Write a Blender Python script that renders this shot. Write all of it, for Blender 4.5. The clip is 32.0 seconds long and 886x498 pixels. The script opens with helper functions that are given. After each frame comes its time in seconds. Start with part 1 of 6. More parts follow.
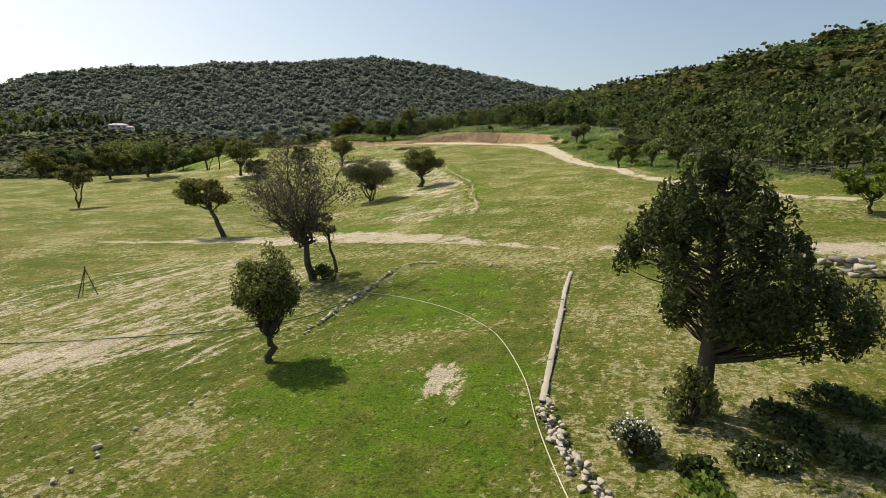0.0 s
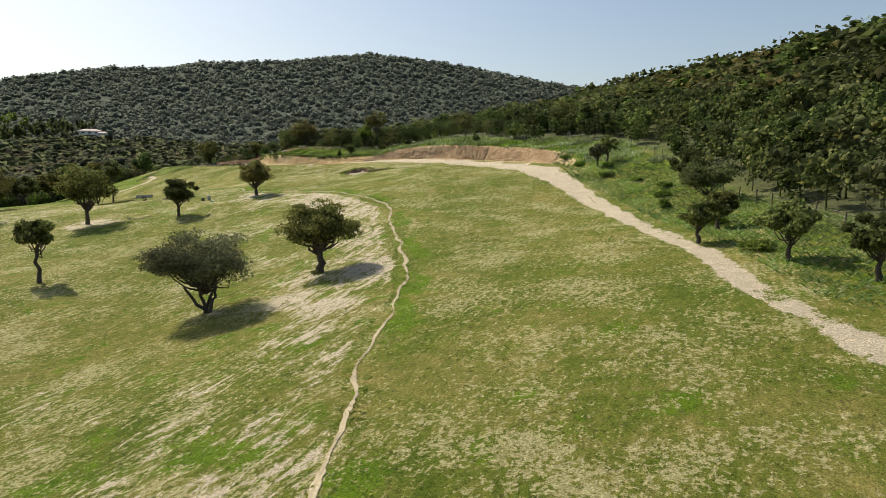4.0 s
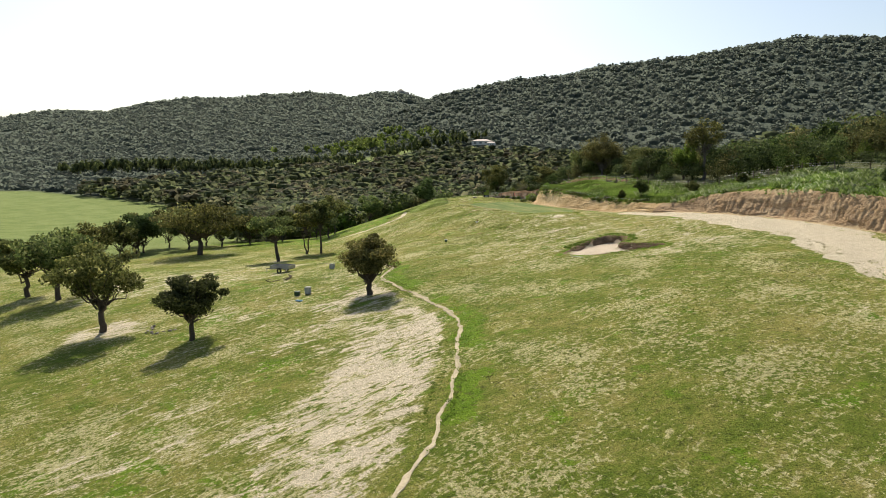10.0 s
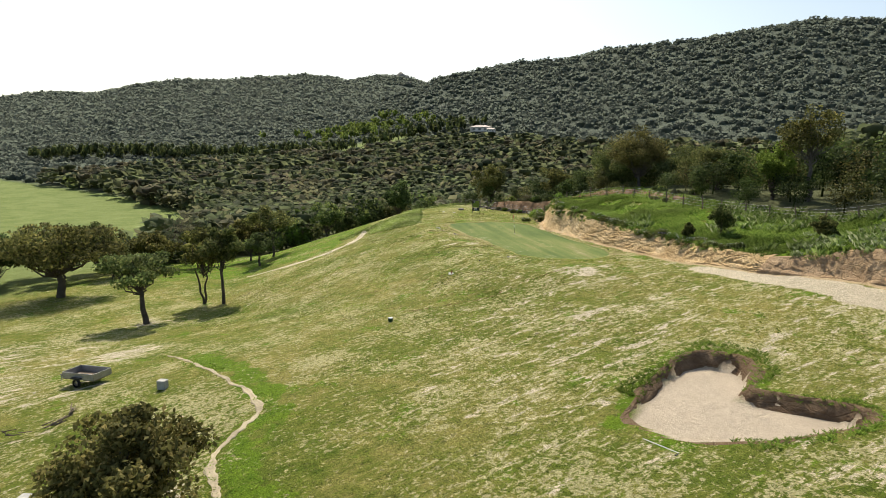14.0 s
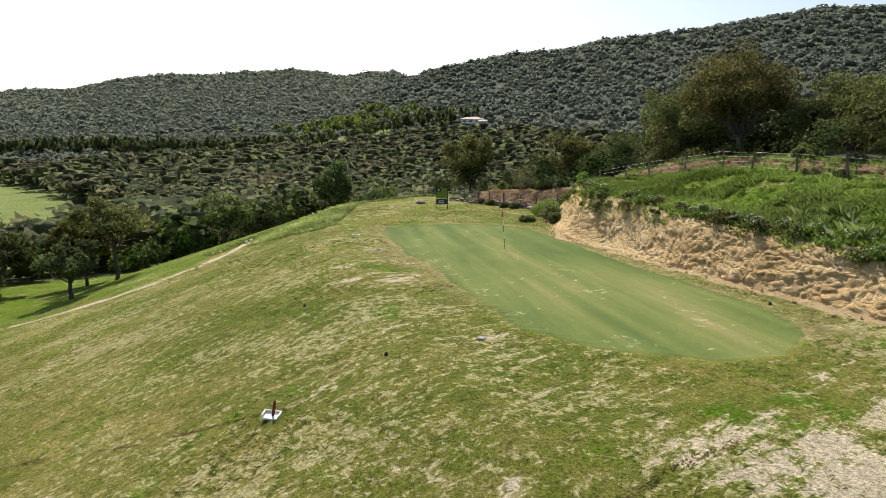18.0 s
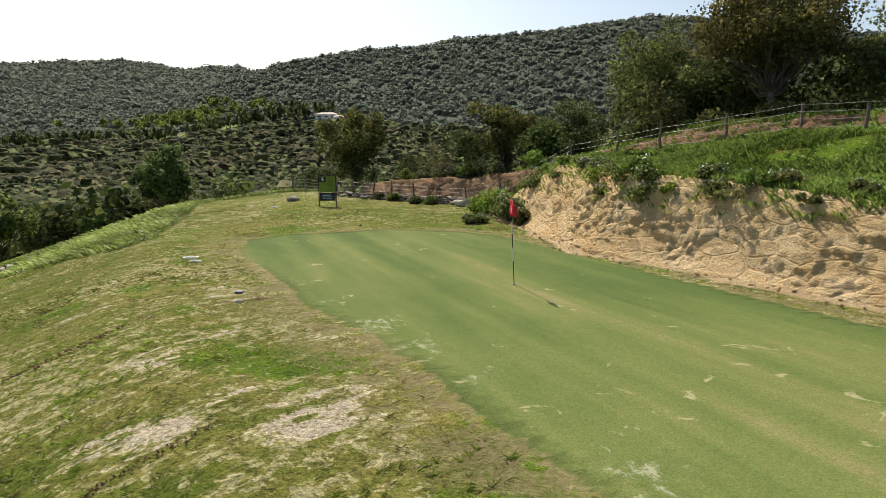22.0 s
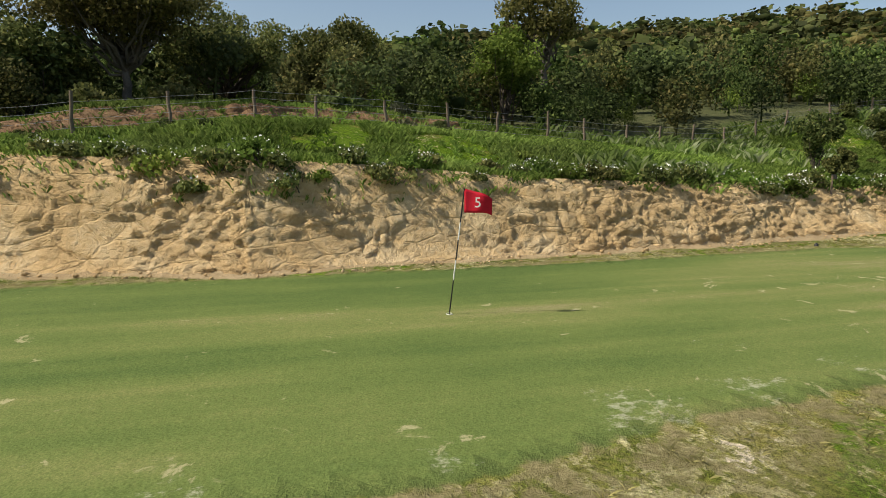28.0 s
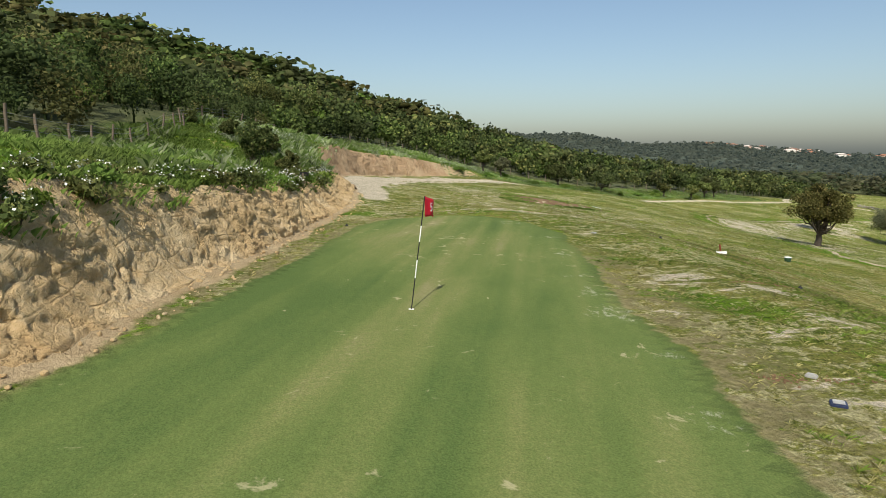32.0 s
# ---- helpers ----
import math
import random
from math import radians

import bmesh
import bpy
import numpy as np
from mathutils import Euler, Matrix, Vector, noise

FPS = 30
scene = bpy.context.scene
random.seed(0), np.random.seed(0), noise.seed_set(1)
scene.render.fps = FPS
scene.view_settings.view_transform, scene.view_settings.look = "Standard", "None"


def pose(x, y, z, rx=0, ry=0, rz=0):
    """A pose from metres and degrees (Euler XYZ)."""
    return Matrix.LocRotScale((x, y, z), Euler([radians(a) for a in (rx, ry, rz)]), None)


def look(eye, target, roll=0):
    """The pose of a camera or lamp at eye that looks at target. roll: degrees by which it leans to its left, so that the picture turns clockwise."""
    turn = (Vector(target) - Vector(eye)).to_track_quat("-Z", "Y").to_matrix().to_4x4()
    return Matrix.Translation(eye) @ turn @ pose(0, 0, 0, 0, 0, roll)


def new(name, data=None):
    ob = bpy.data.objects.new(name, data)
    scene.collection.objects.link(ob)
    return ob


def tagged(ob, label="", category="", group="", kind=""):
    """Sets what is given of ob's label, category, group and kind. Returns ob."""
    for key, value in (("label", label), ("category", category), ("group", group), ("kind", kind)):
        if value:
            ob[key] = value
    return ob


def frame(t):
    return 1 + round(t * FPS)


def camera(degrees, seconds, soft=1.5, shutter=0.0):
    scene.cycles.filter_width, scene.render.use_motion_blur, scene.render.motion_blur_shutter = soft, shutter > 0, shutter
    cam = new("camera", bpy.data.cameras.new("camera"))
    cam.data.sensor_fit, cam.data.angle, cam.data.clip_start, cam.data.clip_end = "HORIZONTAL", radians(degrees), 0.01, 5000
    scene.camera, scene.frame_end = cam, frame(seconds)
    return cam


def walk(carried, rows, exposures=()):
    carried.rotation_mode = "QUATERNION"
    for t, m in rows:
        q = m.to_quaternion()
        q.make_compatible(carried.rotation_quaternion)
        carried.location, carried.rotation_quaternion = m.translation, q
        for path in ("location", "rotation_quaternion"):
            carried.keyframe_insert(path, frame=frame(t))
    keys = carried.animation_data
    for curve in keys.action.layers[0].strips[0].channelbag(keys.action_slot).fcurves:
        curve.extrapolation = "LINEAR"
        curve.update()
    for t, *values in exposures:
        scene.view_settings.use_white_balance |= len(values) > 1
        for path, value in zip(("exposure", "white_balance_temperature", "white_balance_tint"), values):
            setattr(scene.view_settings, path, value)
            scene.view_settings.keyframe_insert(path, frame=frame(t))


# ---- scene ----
cam = camera(70.7, 32.0, 0.8)
PATH = [
    (0, (-4.242, -27.081, 8.253), (-4.244, -25.097, 8.006), 0.4),
    (0.5, (-3.632, -21.871, 8.918), (-3.635, -19.887, 8.67), 0.3),
    (1, (-3.001, -16.147, 9.657), (-3.008, -14.163, 9.406), 0.2),
    (1.5, (-2.359, -10.108, 10.374), (-2.366, -8.124, 10.124), 0.1),
    (2, (-1.115, -4.429, 10.968), (-1.129, -2.445, 10.721), 0.2),
    (2.5, (-0.347, 1.079, 11.814), (-0.362, 3.063, 11.562), 0.0),
    (3, (0.737, 6.668, 12.617), (0.724, 8.651, 12.362), -0.1),
    (3.5, (1.846, 12.651, 13.42), (1.827, 14.635, 13.165), -0.3),
    (5.5, (7.254, 36.211, 16.741), (7.182, 38.192, 16.479), -0.2),
    (6, (8.522, 41.502, 17.18), (8.317, 43.474, 16.919), -0.2),
    (6.5, (9.494, 46.387, 17.572), (9.11, 48.333, 17.315), -0.1),
    (7, (10.16, 51.301, 17.966), (9.639, 53.216, 17.712), -0.2),
    (7.5, (10.564, 56.19, 18.317), (9.925, 58.068, 18.065), -0.2),
    (8, (11.17, 60.61, 18.831), (10.4, 62.438, 18.579), -0.2),
    (8.5, (11.558, 65.082, 19.356), (10.661, 66.851, 19.105), -0.1),
    (9, (11.552, 69.5, 19.675), (10.512, 71.191, 19.429), -0.2),
    (9.5, (11.014, 73.732, 20.285), (9.875, 75.358, 20.036), -0.1),
    (10, (10.05, 77.946, 21.111), (8.864, 79.538, 20.865), -0.2),
    (10.5, (8.643, 81.934, 22.447), (7.446, 83.518, 22.202), -0.1),
    (11, (6.975, 85.718, 23.514), (5.775, 87.299, 23.27), -0.0),
    (11.5, (5.04, 89.469, 24.354), (3.836, 91.045, 24.101), 0.1),
    (12, (2.94, 93.305, 24.914), (1.737, 94.881, 24.649), 0.0),
    (12.5, (0.459, 96.981, 25.362), (-0.741, 98.555, 25.072), 0.1),
    (13, (-2.001, 100.637, 25.291), (-3.199, 102.213, 25.005), 0.0),
    (13.5, (-4.655, 104.255, 24.714), (-5.844, 105.837, 24.423), 0.1),
    (14, (-7.339, 108.186, 24.012), (-8.522, 109.771, 23.718), 0.2),
    (14.5, (-9.481, 112.064, 23.375), (-10.664, 113.65, 23.086), 0.2),
    (16.5, (-18.087, 127.567, 21.407), (-19.247, 129.169, 21.112), 0.5),
    (17, (-21.137, 132.963, 20.857), (-22.296, 134.565, 20.559), 0.4),
    (17.5, (-24.328, 138.23, 20.475), (-25.493, 139.828, 20.179), 0.2),
    (18, (-26.455, 141.49, 20.224), (-27.624, 143.086, 19.927), 0.1),
    (18.5, (-28.381, 144.231, 19.99), (-29.541, 145.834, 19.691), 0.0),
    (19, (-30.16, 146.584, 19.847), (-31.297, 148.202, 19.547), -0.1),
    (19.5, (-31.765, 148.65, 19.671), (-32.854, 150.301, 19.37), -0.3),
    (20, (-33.159, 150.335, 19.479), (-34.192, 152.02, 19.178), -0.4),
    (20.5, (-34.455, 151.64, 19.239), (-35.432, 153.359, 18.941), -0.3),
    (21, (-35.698, 152.754, 19.069), (-36.624, 154.501, 18.768), -0.2),
    (21.5, (-36.977, 153.66, 18.814), (-37.849, 155.435, 18.517), -0.2),
    (22, (-38.368, 154.338, 18.617), (-39.142, 156.158, 18.318), -0.1),
    (22.5, (-39.888, 154.892, 18.436), (-40.533, 156.761, 18.134), -0.1),
    (23, (-41.465, 155.472, 18.332), (-41.957, 157.386, 18.027), -0.0),
    (23.5, (-43.022, 156.08, 18.248), (-43.311, 158.036, 17.945), -0.0),
    (24, (-44.461, 156.763, 18.185), (-44.511, 158.74, 17.885), -0.0),
    (24.5, (-45.709, 157.396, 18.188), (-45.519, 159.364, 17.885), 0.2),
    (26.5, (-49.664, 160.298, 18.026), (-48.521, 161.913, 17.735), 0.1),
    (27, (-50.353, 161.346, 18.001), (-49.02, 162.808, 17.71), 0.1),
    (27.5, (-51.027, 162.478, 18.039), (-49.51, 163.748, 17.746), 0.2),
    (28, (-51.719, 163.694, 18.083), (-50.035, 164.732, 17.791), 0.1),
    (28.5, (-52.293, 165.002, 18.144), (-50.479, 165.791, 17.85), -0.1),
    (29, (-52.742, 166.41, 18.171), (-50.832, 166.926, 17.875), -0.1),
    (29.5, (-53.049, 167.962, 18.186), (-51.082, 168.167, 17.889), -0.2),
    (30, (-53.286, 169.573, 18.221), (-51.312, 169.449, 17.923), -0.2),
    (30.5, (-53.352, 171.195, 18.263), (-51.427, 170.743, 17.963), -0.1),
    (31, (-53.247, 172.644, 18.303), (-51.402, 171.932, 18.003), -0.2),
    (31.5, (-53.01, 174.115, 18.363), (-51.276, 173.166, 18.059), -0.1),
    (32, (-52.633, 175.389, 18.387), (-51.02, 174.246, 18.081), 0.0),
]
walk(cam, [(t, look(eye, target, roll)) for t, eye, target, roll in PATH], [(0, 0.02, 6950, 9), (6, 0.05, 6900, 9), (9, 0.18, 6850, 8), (16, 0.28, 6850, 8), (22, 0.2, 6950, 9), (24, 0.12, 6950, 9), (27, 0.05, 6950, 8), (29.5, 0.04, 6750, 7), (32, -0.02, 6450, 6)])

# ---- light ----
SUN_EL, SUN_X, SUN_Y = radians(48), -0.74, 0.67
world = bpy.data.worlds.new("sky")
scene.world = world
world.use_nodes = True
wn = world.node_tree.nodes
sky = wn.new("ShaderNodeTexSky")
sky.sky_type = "NISHITA"
sky.sun_disc = False
sky.sun_elevation = SUN_EL
sky.sun_rotation = math.atan2(SUN_X, SUN_Y)
sky.dust_density = 2.0
sky.air_density = 1.0
wn["Background"].inputs[1].default_value = 0.13
world.node_tree.links.new(sky.outputs[0], wn["Background"].inputs[0])
sun = new("sun", bpy.data.lights.new("sun", "SUN"))
sun.data.energy, sun.data.angle, sun.data.color = 5.0, radians(0.6), (1.0, 0.94, 0.84)
sun.matrix_world = look((0, 0, 60), (-SUN_X, -SUN_Y, 60 - math.tan(SUN_EL)))


# ---- materials ----
def shader(name, rough=0.9, spec=0.2):
    m = bpy.data.materials.new(name)
    m.use_nodes = True
    n, l = m.node_tree.nodes, m.node_tree.links
    b = n["Principled BSDF"]
    b.inputs["Roughness"].default_value = rough
    b.inputs["Specular IOR Level"].default_value = spec
    return m, n, l, b


def ramp(n, l, src, stops):
    r = n.new("ShaderNodeValToRGB")
    e = r.color_ramp.elements
    while len(e) < len(stops):
        e.new(0.5)
    for k, (p, c) in zip(e, stops):
        k.position, k.color = p, (*c, 1)
    l.new(src, r.inputs[0])
    return r.outputs[0]


def noise_tex(n, l, vec, scale, detail=4.0, rough=0.6, dist=0.0):
    t = n.new("ShaderNodeTexNoise")
    t.inputs["Scale"].default_value, t.inputs["Detail"].default_value = scale, detail
    t.inputs["Roughness"].default_value, t.inputs["Distortion"].default_value = rough, dist
    l.new(vec, t.inputs["Vector"])
    return t.outputs["Fac"]


def mixc(n, l, fac, a, b, mode="MIX"):
    m = n.new("ShaderNodeMix")
    m.data_type, m.blend_type = "RGBA", mode
    for sock, v in ((m.inputs[0], fac), (m.inputs[6], a), (m.inputs[7], b)):
        if isinstance(v, (int, float)):
            sock.default_value = v
        elif isinstance(v, tuple):
            sock.default_value = (*v, 1)
        else:
            l.new(v, sock)
    return m.outputs[2]


def calc(n, l, op, a, b=None, c=None, clamp=False):
    m = n.new("ShaderNodeMath")
    m.operation, m.use_clamp = op, clamp
    for sock, v in zip(m.inputs, (a, b, c)):
        if v is None:
            continue
        if isinstance(v, (int, float)):
            sock.default_value = v
        else:
            l.new(v, sock)
    return m.outputs[0]


def step(n, l, v, lo, hi):
    m = n.new("ShaderNodeMapRange")
    m.interpolation_type = "SMOOTHSTEP"
    m.inputs[1].default_value, m.inputs[2].default_value = lo, hi
    l.new(v, m.inputs[0])
    return m.outputs[0]


def bump(n, l, b, h, strength, dist=0.05):
    k = n.new("ShaderNodeBump")
    k.inputs["Strength"].default_value, k.inputs["Distance"].default_value = strength, dist
    l.new(h, k.inputs["Height"])
    l.new(k.outputs[0], b.inputs["Normal"])


def plain(name, col, rough=0.8, spec=0.3, metal=0.0, grain=8.0, vary=0.35, relief=0.3, space="Object"):
    """A surface with two scales of uneven tone and a fine relief."""
    m, n, l, b = shader(name, rough, spec)
    b.inputs["Metallic"].default_value = metal
    co = n.new("ShaderNodeTexCoord").outputs[space]
    big, fine = noise_tex(n, l, co, grain * 0.25, 3), noise_tex(n, l, co, grain * 3, 4)
    both = calc(n, l, "ADD", calc(n, l, "MULTIPLY", big, 0.6), calc(n, l, "MULTIPLY", fine, 0.4))
    lo, hi = tuple(c * (1 - vary) for c in col), tuple(min(1, c * (1 + vary)) for c in col)
    l.new(ramp(n, l, both, [(0.3, lo), (0.7, hi)]), b.inputs["Base Color"])
    bump(n, l, b, fine, relief, 0.01)
    return m


def leaf_mat(name, dark, light, tint=None, thin=0.3):
    """Foliage: each leaf clump has its own tone; some light passes through."""
    m, n, l, b = shader(name, 0.75, 0.08)
    geo = n.new("ShaderNodeNewGeometry")
    obj = n.new("ShaderNodeObjectInfo")
    c = ramp(n, l, geo.outputs["Random Per Island"], [(0.0, dark), (0.75, light), (1.0, tint or light)])
    h = n.new("ShaderNodeHueSaturation")
    l.new(c, h.inputs["Color"])
    l.new(calc(n, l, "MULTIPLY_ADD", obj.outputs["Random"], 0.05, 0.475), h.inputs["Hue"])
    big = noise_tex(n, l, geo.outputs["Position"], 0.13, 2)
    l.new(calc(n, l, "MULTIPLY_ADD", step(n, l, big, 0.32, 0.68), 0.85, 0.60), h.inputs["Value"])
    grey = step(n, l, noise_tex(n, l, geo.outputs["Position"], 0.08, 2), 0.46, 0.66)
    col = mixc(n, l, calc(n, l, "MULTIPLY", grey, 0.28), h.outputs[0], mixc(n, l, 0.5, light, (0.17, 0.155, 0.105)))
    l.new(col, b.inputs["Base Color"])
    tr = n.new("ShaderNodeBsdfTranslucent")
    l.new(col, tr.inputs[0])
    mix = n.new("ShaderNodeMixShader")
    mix.inputs[0].default_value = thin
    l.new(b.outputs[0], mix.inputs[1])
    l.new(tr.outputs[0], mix.inputs[2])
    l.new(mix.outputs[0], n["Material Output"].inputs[0])
    return m


LEAF_OAK = leaf_mat("oak_leaves", (0.050, 0.058, 0.017), (0.165, 0.168, 0.050), (0.27, 0.245, 0.085), 0.42)
LEAF_OLIVE = leaf_mat("olive_leaves", (0.075, 0.078, 0.040), (0.16, 0.155, 0.085), None, 0.35)
LEAF_JUNIPER = leaf_mat("juniper_leaves", (0.028, 0.043, 0.015), (0.108, 0.138, 0.045), None, 0.4)
LEAF_WOOD = leaf_mat("forest_leaves", (0.052, 0.070, 0.021), (0.175, 0.205, 0.064), (0.30, 0.29, 0.10), 0.42)
LEAF_SLOPE = [leaf_mat(*q) for q in (("slope_green", (0.036, 0.054, 0.014), (0.115, 0.150, 0.040), (0.20, 0.215, 0.06), 0.36), ("slope_olive", (0.045, 0.054, 0.017), (0.130, 0.138, 0.044), (0.23, 0.20, 0.07), 0.36), ("slope_fresh", (0.060, 0.100, 0.016), (0.150, 0.215, 0.042), None, 0.38), ("slope_dark", (0.024, 0.038, 0.012), (0.082, 0.108, 0.034), None, 0.34))]
LEAF_FRESH = leaf_mat("fresh_leaves", (0.080, 0.130, 0.020), (0.19, 0.265, 0.052), None, 0.4)


def hazed_canopy_mat():
    """Rounded far canopy, haze painted in as pale bluish colour: two scales of uneven tone, with a rough relief."""
    m, n, l, b = shader("hazed_far_canopy", 0.8, 0.1)
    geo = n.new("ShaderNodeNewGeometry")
    # leaf tones lightened and blued to carry the aerial haze
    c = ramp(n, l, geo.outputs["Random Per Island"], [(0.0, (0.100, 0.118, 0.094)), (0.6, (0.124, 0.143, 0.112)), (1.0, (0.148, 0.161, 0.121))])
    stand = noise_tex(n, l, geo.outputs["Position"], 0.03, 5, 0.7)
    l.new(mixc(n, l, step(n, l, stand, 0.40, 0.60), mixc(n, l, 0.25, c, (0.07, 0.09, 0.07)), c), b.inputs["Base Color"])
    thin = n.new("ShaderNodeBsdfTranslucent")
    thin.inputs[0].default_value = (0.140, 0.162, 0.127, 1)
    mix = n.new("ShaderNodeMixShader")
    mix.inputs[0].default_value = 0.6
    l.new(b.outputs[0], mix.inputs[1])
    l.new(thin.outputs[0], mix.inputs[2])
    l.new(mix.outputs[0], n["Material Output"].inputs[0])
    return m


LEAF_FAR_HAZED = hazed_canopy_mat()
BARK = plain("bark", (0.085, 0.07, 0.055), 0.95, 0.1, grain=6, vary=0.5, relief=0.9)
BARK_GREY = plain("grey_bark", (0.12, 0.105, 0.09), 0.95, 0.1, grain=6, vary=0.5, relief=0.9)

# ---- the lie of the land ----
XS = [-200, -130, -90, -60, -40, -20, 0, 20, 45, 80, 130]
YS = [-80, -20, 20, 55, 85, 115, 145, 170, 230]
RELIEF = (
    (-6.0, -4.8, -4.0, -3.2, -2.5, -1.6, -0.5, 1.0, 2.5, 3.9, 3.6),
    (-3.0, -2.2, -1.6, -1.2, -0.5, 1.0, 2.4, 3.7, 4.7, 7.4, 9.2),
    (-1.1, -0.7, -0.1, 0.7, 1.5, 2.4, 4.3, 6.3, 8.7, 11.1, 15.5),
    (0.5, 0.6, 1.0, 2.2, 2.9, 2.6, 6.0, 8.5, 11.7, 15.9, 23.1),
    (1.6, 2.2, 2.6, 3.9, 5.0, 6.2, 8.6, 10.0, 14.7, 23.4, 29.1),
    (2.3, 3.8, 5.8, 7.7, 9.1, 10.6, 13.3, 14.3, 19.2, 30.2, 37.3),
    (2.5, 5.0, 6.6, 8.2, 12.3, 14.5, 15.7, 17.1, 23.0, 35.4, 46.0),
    (1.0, 3.6, 6.8, 9.6, 15.6, 16.7, 19.4, 21.9, 27.1, 36.8, 49.1),
    (0.5, 1.5, 5.0, 8.0, 15.5, 21.7, 24.9, 27.9, 34.4, 41.3, 50.4),
)
# foot of the cut bank: x, y, height of the cut
CUT = ((-58, 201, 0.0), (-49.5, 187, 0.8), (-46, 181.5, 2.6), (-42, 175, 2.6), (-38.7, 172.7, 2.4), (-35.5, 170.2, 2.05), (-30, 166, 1.7), (-26, 163, 1.35), (-22, 160, 1.1), (-15.5, 156.2, 0.8),
       (-10, 155.0, 1.7), (-4, 151.8, 2.5), (1.5, 148.5, 2.7), (10, 141.8, 2.7), (16, 133.2, 2.4), (20, 123, 1.6), (22.4, 114, 0.5), (23, 104, 0.0))


# second, lower bank behind the fence
CUT_UPPER = ((-72, 202, 0.0), (-64, 198, 0.9), (-55, 192.8, 1.7), (-45, 187.9, 1.0), (-36, 183.2, 0.55), (-27, 177.7, 0.5), (-18, 173.5, 0.2))
TERRACE = ((-32, 158, 6), (-42, 168.5, 9), (-52, 179, 10), (-64, 194, 11))
BUNKER = ((-15.9, 132.3), (-16.1, 135.4), (-15.8, 139.3), (-15.0, 140.3), (-13.1, 140.1), (-12.2, 138.6), (-12.4, 136.6), (-10.9, 136.4), (-8.6, 136.4), (-7.6, 135.9), (-8.2, 134.7), (-10.4, 132.7), (-13.4, 131.3))
GREEN = ((-28.2, 160.6), (-28.4, 158.2), (-29.8, 156.7), (-32.5, 156.3), (-35.2, 157.3), (-38, 159.4), (-41, 161.9), (-44.2, 164.5), (-46.6, 166.0), (-49.2, 168.2), (-51.4, 170), (-54, 172.2), (-56.3, 175),
         (-55.1, 176.7), (-52.6, 177.4), (-50, 178.5), (-47.5, 178.8), (-44.7, 177), (-42.0, 174.3), (-40.4, 172.8), (-37.7, 170.1), (-35.5, 168.2), (-32.5, 165.8), (-30, 163.8), (-28.7, 162.2))


def smooth(a, b, v):
    u = np.clip((v - a) / (b - a), 0, 1)
    return u * u * (3 - 2 * u)


def knots(ks, v):
    """Cubic weights on uneven knots: index, and four terms."""
    ks = np.array(ks, float)
    i = np.clip(np.searchsorted(ks, v) - 1, 0, len(ks) - 2)
    h = ks[i + 1] - ks[i]
    u = np.clip((v - ks[i]) / h, 0, 1)
    a, b = np.maximum(i - 1, 0), np.minimum(i + 2, len(ks) - 1)
    m0, m1 = (u**3 - 2 * u**2 + u) * h, (u**3 - u**2) * h
    w0, w1 = 2 * u**3 - 3 * u**2 + 1, 3 * u**2 - 2 * u**3
    d0, d1 = ks[i + 1] - ks[a], ks[b] - ks[i]
    return ((a, -m0 / d0), (i, w0 - m1 / d1), (i + 1, w1 + m0 / d0), (b, m1 / d1))


def from_line(pts, x, y):
    """Distance to a line of points (positive on its left), and the third value along it."""
    best, sign, val = np.full(np.shape(x), 1e9), np.ones(np.shape(x)), np.zeros(np.shape(x))
    perp = np.zeros(np.shape(x))
    for (ax, ay, av), (bx, by, bv) in zip(pts[:-1], pts[1:]):
        dx, dy = bx - ax, by - ay
        u = np.clip(((x - ax) * dx + (y - ay) * dy) / (dx * dx + dy * dy), 0, 1)
        d = np.hypot(x - ax - u * dx, y - ay - u * dy)
        cross = (dx * (y - ay) - dy * (x - ax)) / math.hypot(dx, dy)
        near = (d < best - 1e-7) | ((d < best + 1e-7) & (np.abs(cross) > perp))
        perp, sign = np.where(near, np.abs(cross), perp), np.where(near, np.sign(cross), sign)
        best, val = np.where(near, d, best), np.where(near, av + u * (bv - av), val)
    return best * sign, val


def inside(poly, x, y):
    """Distance to the outline of a closed shape, positive within it."""
    ring = [(*p, 0) for p in poly] + [(*poly[0], 0)]
    d, _ = from_line(ring, x, y)
    odd = np.zeros(np.shape(x), bool)
    for (ax, ay, _), (bx, by, _) in zip(ring[:-1], ring[1:]):
        if ay != by:
            odd ^= ((ay > y) != (by > y)) & (x < (bx - ax) * (y - ay) / (by - ay) + ax)
    return np.where(odd, np.abs(d), -np.abs(d))


# far ridges: distance, then pairs of bearing and rise in degrees
HILLS = (
    (900, ((-30, 4.5), (-12, 7.7), (-5, 9.0), (0, 10.0), (3, 10.5), (7, 11.0), (11, 10.8), (17, 10.0), (26, 9.1), (34, 8.1), (38, 6.7), (42, 5.2), (52, 1.5), (60, 0))),
    (1500, ((34, 4.0), (38, 6.0), (44.5, 6.75), (48, 7.3), (52.5, 6.75), (58, 6.4), (62.5, 5.8), (65, 4.9), (72, 2.9), (85, 1.0))),
    (2600, ((33, 5.0), (38, 6.7), (39.7, 7.1), (40.2, 7.5), (40.8, 7.1), (42, 7.2), (44, 7.0), (47, 5.9), (52, 3.0))),
    (3000, ((58, 3.0), (64, 5.0), (68, 5.0), (72, 4.0), (90, 1.5))),
    (1300, ((-152, 0.2), (-148, 0.8), (-141, 0.6), (-136, 1.9), (-132, 1.6), (-125, 2.0), (-100, 0))),
    (1700, ((-165, -0.4), (-157, -0.1), (-152, 0.5), (-147, 0.3), (-135, 0.0))),
)


